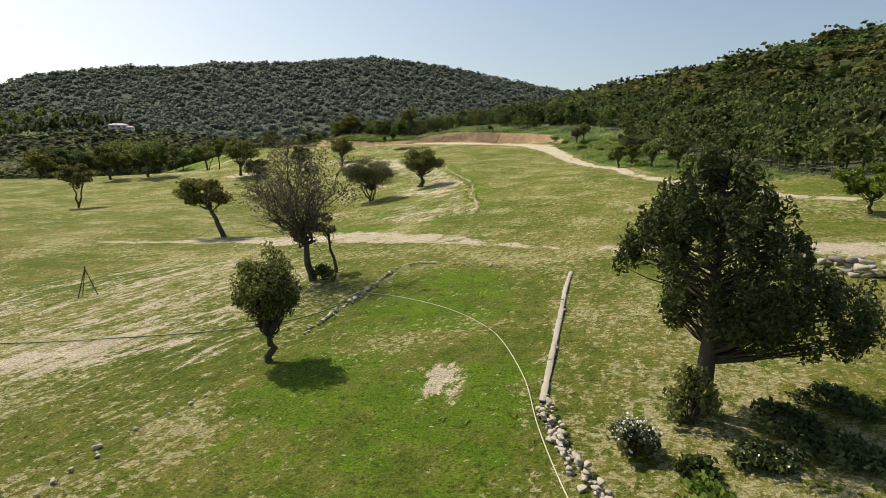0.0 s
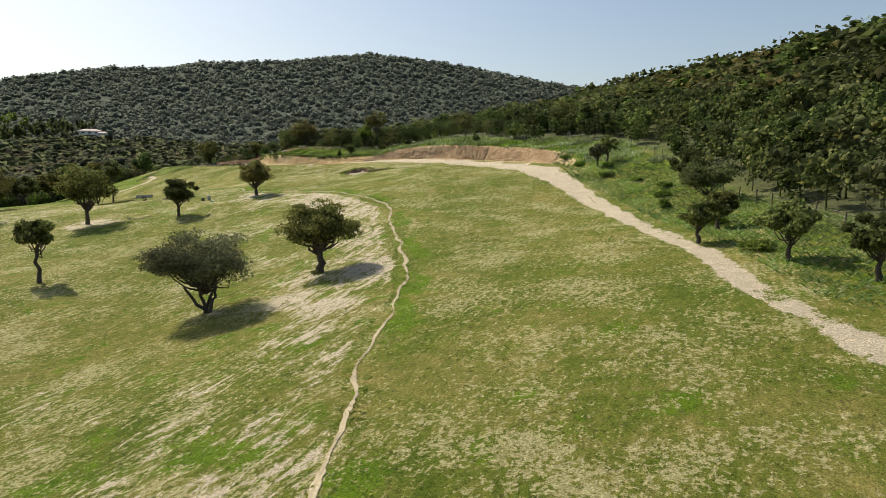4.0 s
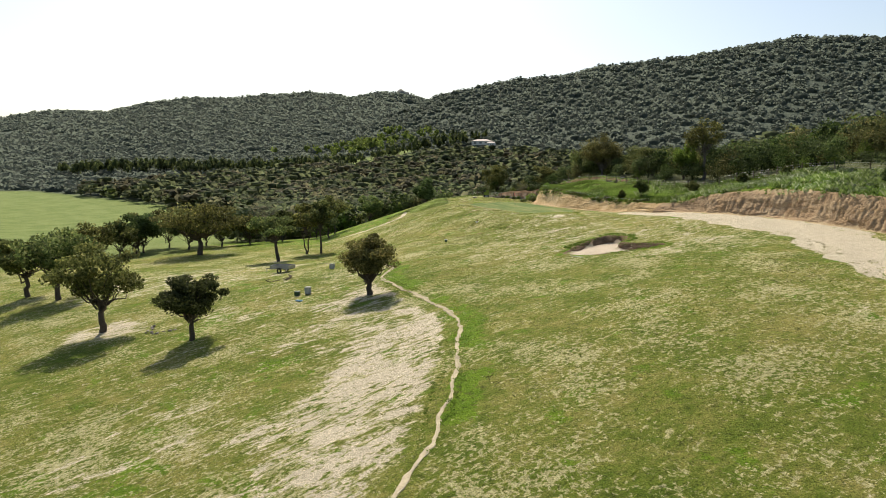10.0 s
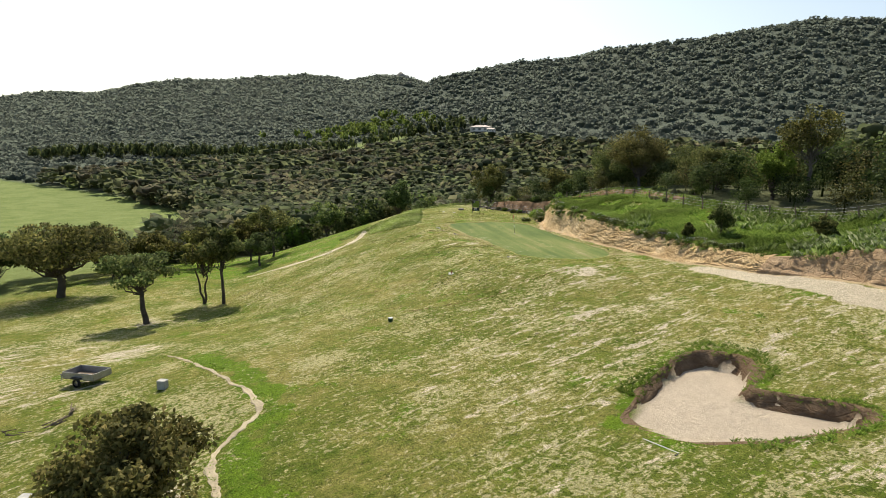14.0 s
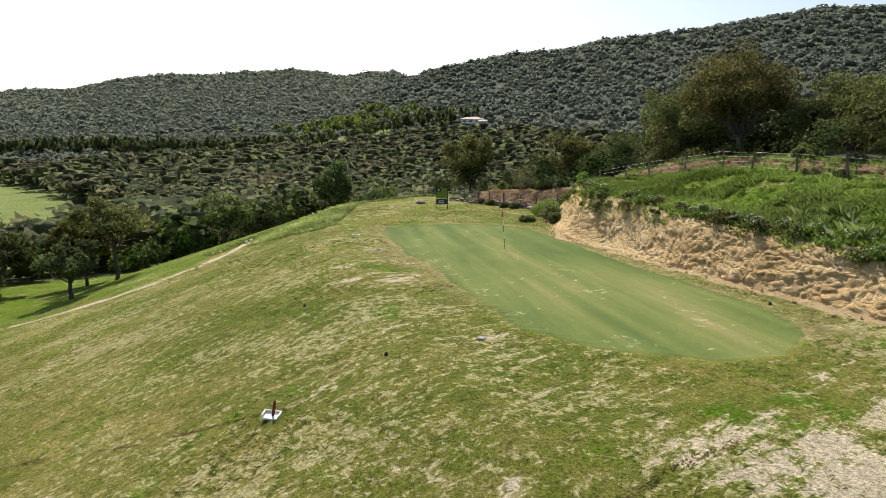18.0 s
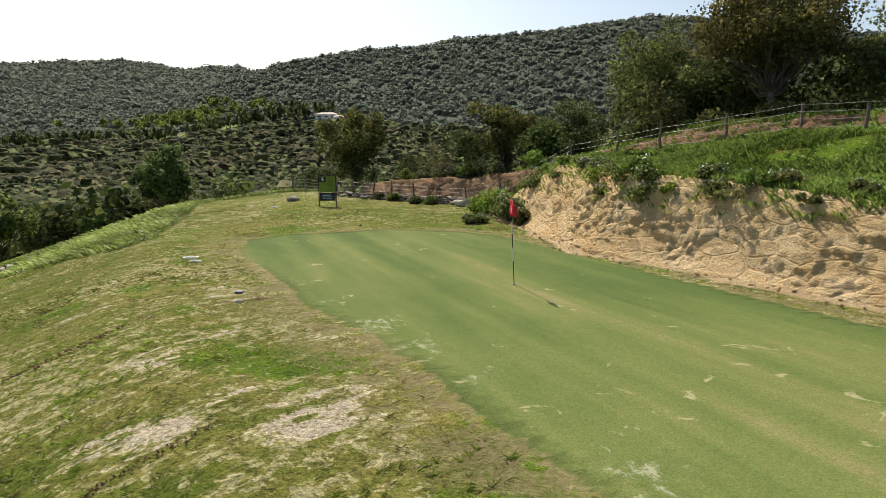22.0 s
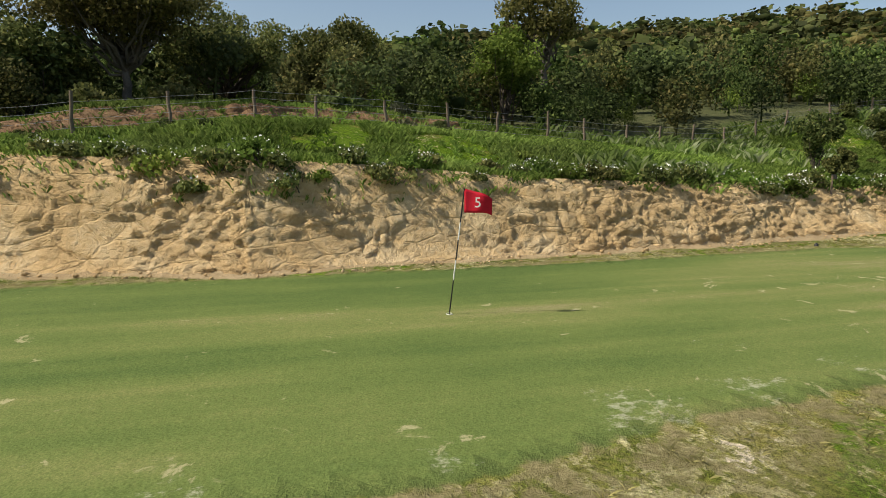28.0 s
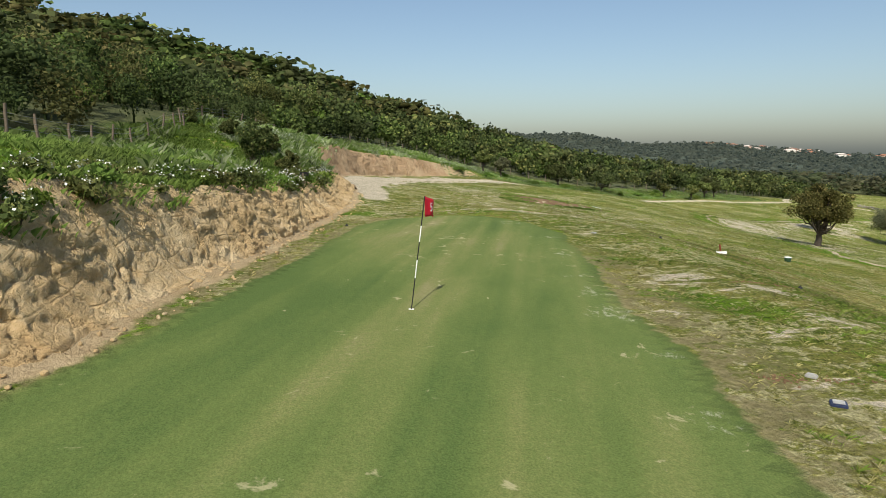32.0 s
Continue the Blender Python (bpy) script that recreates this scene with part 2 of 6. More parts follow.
def far_hills(x, y):
    r = np.hypot(x + 20, y - 100)
    az = np.degrees(np.arctan2(-(x + 20), y - 100))
    z = np.zeros(np.shape(x))
    for d, line in HILLS:
        top = 16 + d * np.tan(np.radians(np.interp(az, [p[0] for p in line], [p[1] for p in line], left=-1, right=-1)))
        u = np.clip((r - 230) / (d - 230), 0, 1.6)
        z = np.maximum(z, top * np.where(u < 1, u**1.6, np.maximum(1 - (u - 1) * 1.5, 0)))
    return z


def sand_z(x, y):
    """The tilted bed of the bunker."""
    return 13.12 + 0.05 * (y - 131) + 0.06 * (x + 15)


def land(x, y):
    """Height of the ground, in metres."""
    x, y = np.asarray(x, float), np.asarray(y, float)
    g = np.array(RELIEF)
    z = sum(wy * wx * g[j, i] for j, wy in knots(YS, y) for i, wx in knots(XS, x))
    far = smooth(140, 420, np.hypot(x + 20, y - 100))
    z = z * (1 - far * 0.9) + far_hills(x, y)
    s, h = from_line(CUT, x, y)
    d, w = from_line(TERRACE, x, y)
    flat = 15.2 + 0.045 * np.clip(x + 45 + y - 167, -2, 4.5)
    beyond = np.abs(d) - w
    shelf = z + (flat - z) * smooth(8, 0, beyond) * np.where(s < 4, 1, smooth(9, 4, s))
    # west of the green one even slope falls away to the valley
    fall = flat - 0.165 * (beyond + np.sqrt(beyond * beyond + 2.5)) + 0.1
    slope_w = 0.5 * (fall + z + np.sqrt((fall - z) ** 2 + 0.4))
    side = smooth(0, 7, (-10 * (y - 158) - 10.5 * (x + 32)) / 14.5)
    z = shelf + (np.where(beyond > 0, slope_w, np.minimum(flat, slope_w)) - shelf) * side
    z = z + h * smooth(0.0, 1.75, s + 0.2 * np.sin(x * 0.9 + y * 0.7)) * (1 - smooth(14, 45, s))
    z = z + 0.02 * np.clip(s - 1.6, 0, 9) * smooth(0.2, 1.0, h) * (1 - smooth(14, 45, s))
    z = z + 1.1 * np.exp(-((x + 44.5) ** 2 + (y - 187.5) ** 2) / 22.0) * smooth(1.0, 3.0, s)
    s2, h2 = from_line(CUT_UPPER, x, y)
    z = z + h2 * smooth(-0.1, 0.9, s2) * (1 - smooth(6, 25, s2))
    b = inside(BUNKER, x, y)
    return z + (sand_z(x, y) - z) * smooth(-0.12, 0.22, b)
# ---- end of land ----


def mesh(name, verts, faces, mats=(), smooth_shade=False):
    verts, faces = np.asarray(verts, np.float32), np.asarray(faces, np.int32)
    me = bpy.data.meshes.new(name)
    k = faces.shape[1]
    me.vertices.add(len(verts))
    me.vertices.foreach_set("co", verts.ravel())
    me.loops.add(faces.size)
    me.loops.foreach_set("vertex_index", faces.ravel())
    me.polygons.add(len(faces))
    me.polygons.foreach_set("loop_start", np.arange(len(faces), dtype=np.int32) * k)
    if smooth_shade:
        me.polygons.foreach_set("use_smooth", np.ones(len(faces), bool))
    for m in mats:
        me.materials.append(m)
    me.update(calc_edges=True)
    return me


def axis(lo, hi, fine, far_lo, far_hi):
    """Even steps between lo and hi, growing ones beyond."""
    mid = list(np.arange(lo, hi + fine / 2, fine))
    a, st = [lo], fine
    while a[-1] > far_lo:
        st *= 1.085
        a.append(a[-1] - st)
    b, st = [hi], fine
    while b[-1] < far_hi:
        st *= 1.085
        b.append(b[-1] + st)
    return np.array(a[:0:-1] + mid + b[1:])


def course(lo, mid, hi, a, b, far):
    """Grid lines: step a up to mid, step b up to hi, wider ones beyond."""
    out = axis(lo, hi, 1.0, -far, far)
    return np.r_[out[out < lo], np.arange(lo, mid, a), np.arange(mid, hi, b), out[out > hi - 0.01]]


TRACK = ((34, -6, 0.9), (25.4, 15.3, 0.85), (22, 21, 0.85), (19.6, 34, 0.8), (18.6, 50, 0.75), (19.9, 61, 0.7), (19.7, 75, 0.75), (19.8, 85, 1.1), (18.7, 100, 1.6), (17.4, 110, 2.3),
         (15.6, 119, 3.1), (11.6, 128, 3.8), (8.2, 135, 4.1), (3, 143.2, 3.0), (-4.3, 149.4, 2.4), (-13, 154.3, 1.4), (-20, 157, 0.6))
WHEELS = ((-40, 91, 0.25), (-33, 97.2, 0.3), (-28.8, 101.5, 0.3), (-24.7, 106.2, 0.35), (-19.5, 110.4, 0.35), (-15.5, 113.0, 0.3), (-12.1, 115.5, 0.22), (-8.7, 118.2, 0.2), (-4.8, 121.2, 0.15), (2, 126, 0.1))
CROSS = ((-36, 27, 0.5), (-22, 25.5, 2.2), (-13, 21.7, 3.4), (-5.4, 15.7, 2.0), (-1.4, 11.8, 1.0), (1.9, 8.8, 0.6), (6.8, 5.5, 1.1), (11.4, 3.6, 1.6), (20, 1.0, 1.6), (34, -6, 1.0))
GULLY = ((-5.5, 27, 0.5), (-1.6, 31, 0.4), (-0.8, 39, 0.35), (-1.1, 46.5, 0.3), (-0.4, 58, 0.25), (-0.5, 68, 0.45), (-1.9, 77.5, 0.4), (-3.7, 88.6, 0.4), (-4.8, 96.6, 0.35), (-10.4, 107, 0.4), (-15.4, 113.4, 0.5),
         (-22.5, 118, 0.6), (-30.8, 122.9, 0.6), (-33.2, 127, 0.5), (-40, 129.4, 0.4), (-50, 131.6, 0.3))
SIDE_PATH = ((-71.5, 174.5, 0.5), (-69, 171, 0.65), (-67.9, 168, 0.75), (-68.2, 164.6, 0.75), (-70, 162.2, 0.8), (-73, 160.6, 0.6), (-77, 158.5, 0.3))

FENCE = ((45, -60), (33, -20), (29, 20), (28.8, 45), (29.5, 60), (31, 80), (33, 100), (32.5, 116), (24, 137), (10, 153), (-6, 165.5), (-20, 173.5), (-26.5, 177.3), (-32, 181.2), (-37, 184.6), (-45, 188.6), (-55, 193.2), (-65, 198), (-76, 203))
OPEN = FENCE + ((-82, 201), (-89, 193), (-98, 187), (-105, 177), (-109, 167), (-110, 158), (-109, 150), (-112, 130), (-118, 100), (-118, 40), (-110, -40), (-80, -90), (60, -90))

gx, gy = course(-72, -4, 42, 0.34, 0.6, 3800), course(-32, 124, 198, 0.6, 0.33, 3800)
X, Y = np.meshgrid(gx, gy)
Z = land(X, Y)
nx, ny = len(gx), len(gy)
near = (X > -75) & (X < 45) & (Y > -35) & (Y < 200)


def wobble(x, y, k, seed):
    """Cheap uneven field between -1 and 1."""
    r = np.random.RandomState(seed)
    v = np.zeros(np.shape(x))
    for q in range(9):
        a, f = r.uniform(0, 6.28), k * r.uniform(0.5, 2.2)
        v += np.sin((x * math.cos(a) + y * math.sin(a)) * f + r.uniform(0, 6.28) + 1.3 * np.sin((y * math.cos(a) - x * math.sin(a)) * f * 0.7))
    return v / 4.5


Z += near * 0.035 * wobble(X, Y, 1.6, 3) * (1 - smooth(-1, 1, inside(GREEN, X, Y)))
# masks for the ground's cover
slope = np.hypot(np.gradient(Z, axis=1) / np.gradient(X, axis=1), np.gradient(Z, axis=0) / np.gradient(Y, axis=0))
cut_s, cut_h = from_line(CUT, X, Y)
m_green = smooth(-0.2, 0.3, inside(GREEN, X, Y) + 0.15 * wobble(X, Y, 1.2, 5))
m_sand = smooth(0.0, 0.2, inside(BUNKER, X, Y))
m_soil = smooth(0.55, 0.95, slope) * near * np.maximum(smooth(3, 1.5, np.abs(cut_s)), np.maximum(smooth(-2, -0.5, inside(BUNKER, X, Y)), 0.45 * smooth(2.0, 1.0, np.abs(from_line(CUT_UPPER, X, Y)[0]))))
m_soil = np.maximum(m_soil, smooth(0.8, 0.1, np.abs(cut_s) + 0.2 * wobble(X, Y, 1.5, 41)) * smooth(0.4, 1.0, cut_h) * 0.9)
m_bare = np.zeros(X.shape)
for line, soft in ((TRACK, 0.8), (CROSS, 1.0), (SIDE_PATH, 0.4), (WHEELS, 0.45)):
    d, w = from_line(line, X, Y)
    b = smooth(soft, -soft, np.abs(d) - w + 0.35 * w * wobble(X, Y, 0.7, 8))
    if line is TRACK:
        b *= 1 - 0.45 * smooth(0.45, 0.15, np.abs(d)) * smooth(-0.2, 0.4, wobble(X, Y, 0.5, 13)) * smooth(125, 105, Y)
    if line is CROSS or line is WHEELS:
        b *= 0.60 if line is CROSS else 0.52
    m_bare = np.maximum(m_bare, b)
g_d, _ = from_line(GULLY, X, Y)
west = smooth(0, 1.5, g_d) * smooth(30, 12, g_d) * smooth(24, 34, Y) * smooth(131, 120, Y)
m_dry = (0.24 + 0.12 * smooth(58, 70, Y) + 0.22 * smooth(12, 1, g_d) + 0.24 * wobble(X, Y, 0.13, 15) + 0.22 * wobble(X, Y, 0.5, 17)) * west
m_dry = np.maximum(m_dry, 0.54 * smooth(14, 6, np.hypot((X + 19) / 1.0, (Y - 2) / 1.5)))
m_dry = np.maximum(m_dry, (0.24 + 0.2 * wobble(X, Y, 0.8, 29)) * smooth(7, 3, np.abs(from_line(((-60, 150, 0), (-52, 165, 0), (-44, 160, 0), (-33, 152, 0), (-20, 150, 0)), X, Y)[0])))
m_dry = np.maximum(m_dry, (0.76 + 0.25 * wobble(X, Y, 0.2, 23)) * smooth(0.2, 1.5, g_d) * smooth(11, 5, g_d) * smooth(70, 80, Y) * smooth(118, 110, Y))
m_dry = np.maximum(m_dry, 0.42 * smooth(26, 14, np.hypot(X + 14, Y - 146)))
m_dry = np.maximum(m_dry, 0.5 * smooth(14, 7, np.hypot(X + 62, (Y - 120) * 0.7)))
m_dry = np.maximum(m_dry, (0.05 + 0.14 * smooth(70, 110, Y) + 0.14 * wobble(X, Y, 0.09, 19)) * smooth(40, 26, np.abs(X + 10)) * smooth(24, 34, Y) * smooth(165, 150, Y))
m_dry = np.maximum(m_dry, 0.9 * smooth(2.0, 0.6, np.hypot((X + 4.2) * 1.5, (Y + 10.8) * 0.7)))
m_lush = np.maximum((0.5 + 0.35 * wobble(X, Y, 0.45, 49)) * smooth(-0.5, 1.5, inside(((-9, -4), (-6.2, 6), (-3, 5.5), (1, 2.2), (-1.8, -12), (-2, -24), (-12, -24), (-10, -9)), X, Y)), smooth(1.5, 0.3, np.abs(g_d + 1.0)) * 0.8 * smooth(-0.5, 0.3, wobble(X, Y, 0.3, 16)))
m_lush = np.maximum(m_lush, smooth(0.3, 2.5, cut_s) * smooth(0.2, 0.8, cut_h) * 0.8)
m_dry = np.maximum(m_dry, 0.85 * smooth(3.2, 1.2, np.hypot(X + 27.6, (Y - 152.8) * 1.3)))
m_dry = np.maximum(m_dry, 0.58 * smooth(7, 4, np.hypot(X + 5.5, (Y - 35) * 0.6)))
m_lush = np.maximum(m_lush, 0.7 * smooth(1, 4, -from_line(SIDE_PATH, X, Y)[0]) * smooth(-66, -72, X) * smooth(150, 158, Y))
m_lush = np.maximum(m_lush, 0.8 * smooth(5, 2, np.hypot(X + 12, Y - 26.5)))
m_lush = np.maximum(m_lush, 0.35 * west * smooth(-0.2, 0.6, wobble(X, Y, 0.35, 27)))
m_lush = np.maximum(m_lush, smooth(21, 24, X) * smooth(30, 50, Y) * smooth(135, 120, Y) * 0.45)
bunk = inside(BUNKER, X, Y)
m_lush = np.maximum(m_lush, (0.55 + 0.3 * wobble(X, Y, 0.7, 45)) * smooth(-4.5, -0.6, inside(GREEN, X, Y)) * smooth(225, 231, Y - X))
m_lush = np.maximum(m_lush, 0.65 * smooth(0.25, 0.7, wobble(X, Y, 0.9, 47)) * smooth(-7, -1.5, inside(GREEN, X, Y)))
m_lush = np.maximum(m_lush, 0.7 * smooth(-1.3, -0.3, bunk) * (1 - m_sand))
m_wood = smooth(-1, 4, -inside(OPEN, X, Y))
MEADOW = ((-95, 135), (-112, 160), (-150, 195), (-205, 240), (-330, 262), (-500, 262), (-620, 190), (-400, 100), (-130, 100))
CLEARING = ((-380, 470), (-330, 520), (-400, 560), (-470, 500))
m_mead = np.maximum(smooth(-4, 6, inside(MEADOW, X, Y)), smooth(-8, 8, inside(CLEARING, X, Y)))
m_wood = np.clip(m_wood, 0, 1) * (1 - m_mead)
ring = inside(GREEN, X, Y)
m_dry = np.maximum(m_dry, 0.30 * smooth(-1.7, -0.7, ring) * smooth(0.3, -0.2, ring) * smooth(-1, 2, -(X + Y - 124)) * (0.8 + 0.5 * wobble(X, Y, 0.6, 37)))
m_dry *= (1 - m_green) * (1 - 0.5 * smooth(0.4, 0.9, m_lush) * (Y > 140))
for x, y, w, k in ((-46.5, 163.9, 1.0, 0.9), (-43.0, 162.0, 0.9, 0.8), (-43.1, 161.0, 1.2, 0.85), (-40.6, 160.0, 1.1, 0.8), (-45.1, 160.0, 1.4, 0.7), (-47.0, 162.2, 1.0, 0.8), (-45.4, 162.3, 0.7, 0.8), (-50.2, 167.1, 0.7, 0.8), (-52.8, 168.2, 0.9, 0.6),
                   (-34.2, 154.9, 1.5, 0.85), (-32.7, 150.3, 1.3, 0.7), (-28.8, 152.4, 2.2, 0.9), (-31.7, 153.3, 1.6, 0.75), (-35.5, 156.3, 1.0, 0.75), (-37.3, 151.7, 1.4, 0.6), (-38.5, 158.2, 1.2, 0.75), (-49.2, 166.2, 0.8, 0.8), (-24, 154, 2.4, 0.6),
                   (-14.8, 63.3, 2.6, 0.5), (-27.6, 117.6, 3.6, 0.7), (-46.5, 103.3, 4.5, 0.75), (-66.4, 138.6, 3.4, 0.6), (-35, 115.5, 1.5, 0.5), (-49, 124, 3.2, 0.6), (-55, 131, 4.0, 0.7), (-17, 9, 4.0, 0.6), (-17.5, -6, 3.6, 0.75)):
    m_dry = np.maximum(m_dry, (k - 0.24 * (y > 140)) * smooth(w * 1.25, w * 0.3, np.hypot(X - x, Y - y) + 0.25 * w * wobble(X, Y, 1.4, 43)))
# dry turf, not bald, along the apron of the green
apron = smooth(-1.9, -0.6, inside(GREEN, X, Y)) * smooth(158, 161, Y)
m_dry = np.minimum(m_dry, 1 - 0.6 * apron)
m_bare = m_bare * (1 - 0.7 * apron)
# distant woods, where the ground takes the canopy's painted haze tone
m_hazed_maquis = m_wood * smooth(280, 420, np.hypot(X + 20, Y - 100))
m_worn = np.zeros(X.shape)
for x, y, w, a in ((-44.6, 165.3, 1.1, 1.0), (-46.8, 166.6, 0.6, 0.8), (-48.6, 168.4, 0.7, 0.8), (-43.0, 164.3, 1.0, 0.9), (-41.4, 163.2, 0.9, 0.7), (-39, 161.0, 1.2, 0.7), (-36, 158.7, 1.2, 0.7), (-32, 157.3, 1.4, 0.6), (-50.5, 170.0, 0.8, 0.6), (-41.5, 164.9, 0.8, 0.55), (-44.6, 167.6, 0.5, 0.5)):
    m_worn = np.maximum(m_worn, a * smooth(w, w * 0.2, np.hypot(X - x, Y - y)))
m_mud = smooth(0.5, 0.9, slope) * smooth(-0.6, -0.2, bunk) * smooth(0.3, 0.1, bunk)

ids = np.arange(nx * ny).reshape(ny, nx)
quads = np.stack([ids[:-1, :-1], ids[:-1, 1:], ids[1:, 1:], ids[1:, :-1]], -1).reshape(-1, 4)


def ground_mat():
    m, n, l, b = shader("ground_cover", 0.95, 0.08)
    pos = n.new("ShaderNodeNewGeometry").outputs["Position"]

    def mask(name):
        a = n.new("ShaderNodeAttribute")
        a.attribute_name = name
        return a.outputs["Fac"]

    def blend(*pairs):
        """A weighted sum of fields."""
        total = None
        for field, k in pairs:
            one = calc(n, l, "MULTIPLY", field, k)
            total = one if total is None else calc(n, l, "ADD", total, one)
        return total

    def laid(turn, scale):
        a, c = n.new("ShaderNodeMapping"), n.new("ShaderNodeMapping")
        a.inputs["Rotation"].default_value = (0, 0, radians(turn))
        c.inputs["Scale"].default_value = scale
        l.new(pos, a.inputs["Vector"])
        l.new(a.outputs[0], c.inputs["Vector"])
        return c.outputs[0]

    along_slope = laid(-66, (0.30, 1.0, 1.0))
    streak = noise_tex(n, l, along_slope, 1.0, 7, 0.66, 0.9)
    thread = noise_tex(n, l, along_slope, 3.2, 5, 0.7, 0.5)
    wide = noise_tex(n, l, pos, 0.11, 5, 0.62)
    mid = noise_tex(n, l, pos, 0.8, 7, 0.68)
    dots = noise_tex(n, l, pos, 2.6, 5, 0.7)
    fine = noise_tex(n, l, pos, 9.0, 5, 0.75)
    tiny = noise_tex(n, l, pos, 38.0, 3, 0.7)
    grain = noise_tex(n, l, pos, 13.0, 6, 0.9)
    dry, lush_m = mask("dry"), mask("lush")
    # colours of the cover
    grass = ramp(n, l, blend((wide, 0.38), (mid, 0.34), (thread, 0.28)), [(0.40, (0.088, 0.132, 0.014)), (0.48, (0.150, 0.178, 0.028)), (0.56, (0.235, 0.222, 0.058)), (0.64, (0.33, 0.28, 0.09))])
    lush = ramp(n, l, blend((mid, 0.6), (fine, 0.4)), [(0.36, (0.070, 0.140, 0.008)), (0.64, (0.165, 0.250, 0.020))])
    dirt = ramp(n, l, blend((mid, 0.45), (fine, 0.55)), [(0.32, (0.43, 0.365, 0.255)), (0.68, (0.72, 0.630, 0.475))])
    straw = ramp(n, l, fine, [(0.35, (0.30, 0.265, 0.105)), (0.65, (0.60, 0.55, 0.32))])
    soil = ramp(n, l, blend((mid, 0.6), (fine, 0.4)), [(0.32, (0.40, 0.28, 0.15)), (0.68, (0.64, 0.50, 0.31))])
    wood = ramp(n, l, mid, [(0.3, (0.072, 0.088, 0.038)), (0.7, (0.135, 0.140, 0.066))])
    mead = ramp(n, l, blend((wide, 0.45), (mid, 0.3), (dots, 0.25)), [(0.36, (0.105, 0.150, 0.035)), (0.64, (0.215, 0.250, 0.085))])
    # fresh weeds where the ground stays moist
    weeds = calc(n, l, "ADD", blend((noise_tex(n, l, pos, 0.42, 6, 0.66), 0.8), (fine, 0.2)), calc(n, l, "MULTIPLY", lush_m, 0.20))
    c = mixc(n, l, step(n, l, weeds, 0.57, 0.63), grass, lush)
    # tufts: dark gaps and dry blades
    c = mixc(n, l, calc(n, l, "MULTIPLY", step(n, l, blend((dots, 0.6), (fine, 0.4)), 0.465, 0.40), 0.62), c, (0.045, 0.062, 0.010))
    zone = calc(n, l, "ADD", blend((noise_tex(n, l, pos, 0.23, 4, 0.6), 0.55), (thread, 0.45)), calc(n, l, "MULTIPLY_ADD", lush_m, -0.10, 0.0))
    flecks = calc(n, l, "ADD", blend((noise_tex(n, l, pos, 4.2, 5, 0.7, 0.4), 0.58), (zone, 0.62)), calc(n, l, "MULTIPLY", dry, 0.03))
    c = mixc(n, l, calc(n, l, "MULTIPLY", step(n, l, flecks, 0.622, 0.66), 0.85), c, straw)
    # bald earth in streaks, with a straw rim
    bald = calc(n, l, "ADD", blend((streak, 0.42), (thread, 0.27), (dots, 0.17), (fine, 0.14)), calc(n, l, "MULTIPLY_ADD", dry, 0.20, -0.155))
    bald = calc(n, l, "SUBTRACT", bald, calc(n, l, "MULTIPLY", lush_m, 0.06))
    c = mixc(n, l, calc(n, l, "MULTIPLY", step(n, l, bald, 0.445, 0.475), 0.55), c, straw)
    c = mixc(n, l, step(n, l, bald, 0.474, 0.488), c, dirt)
    worn = calc(n, l, "ADD", mask("bare"), calc(n, l, "MULTIPLY_ADD", blend((noise_tex(n, l, pos, 0.7, 9, 0.74), 0.7), (fine, 0.3)), 2.2, -1.1))
    c = mixc(n, l, step(n, l, worn, 0.44, 0.54), c, dirt)
    c = mixc(n, l, 1.0, c, ramp(n, l, grain, [(0.40, (0.42, 0.44, 0.38)), (0.5, (1.0, 1.0, 1.0)), (0.60, (1.50, 1.48, 1.50))]), "MULTIPLY")
    # trodden dry turf along the apron of the green
    turf = ramp(n, l, blend((fine, 0.6), (mid, 0.4)), [(0.36, (0.165, 0.150, 0.052)), (0.64, (0.400, 0.335, 0.180))])
    c = mixc(n, l, calc(n, l, "MULTIPLY", mask("apron"), step(n, l, blend((mid, 0.5), (dots, 0.5)), 0.56, 0.45)), c, turf)
    # woodland floor, far maquis with haze put into its tone, and meadow
    c = mixc(n, l, mask("wood"), c, wood)
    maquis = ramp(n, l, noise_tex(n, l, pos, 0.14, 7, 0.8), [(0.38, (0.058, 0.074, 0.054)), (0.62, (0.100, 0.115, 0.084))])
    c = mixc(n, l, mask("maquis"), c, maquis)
    c = mixc(n, l, mask("mead"), c, mead)
    c = mixc(n, l, step(n, l, calc(n, l, "ADD", mask("soil"), calc(n, l, "MULTIPLY_ADD", mid, 0.5, -0.25)), 0.3, 0.65), c, soil)
    mud = ramp(n, l, dots, [(0.3, (0.13, 0.085, 0.05)), (0.7, (0.27, 0.185, 0.115))])
    c = mixc(n, l, mask("mud"), c, mud)
    # the putting green: mown swaths, dry bands, scars
    swath = noise_tex(n, l, laid(-46, (1.0, 0.05, 1.0)), 0.85, 3, 0.55)
    bands = noise_tex(n, l, laid(-46, (1.0, 0.35, 1.0)), 0.28, 5, 0.62)
    even = blend((swath, 0.40), (bands, 0.40), (noise_tex(n, l, pos, 11, 5, 0.85), 0.18))
    putt = ramp(n, l, even, [(0.41, (0.082, 0.122, 0.034)), (0.49, (0.118, 0.154, 0.044)), (0.555, (0.164, 0.182, 0.060)), (0.62, (0.232, 0.208, 0.100))])
    putt = mixc(n, l, 1.0, putt, ramp(n, l, tiny, [(0.35, (0.76, 0.77, 0.74)), (0.65, (1.22, 1.21, 1.24))]), "MULTIPLY")
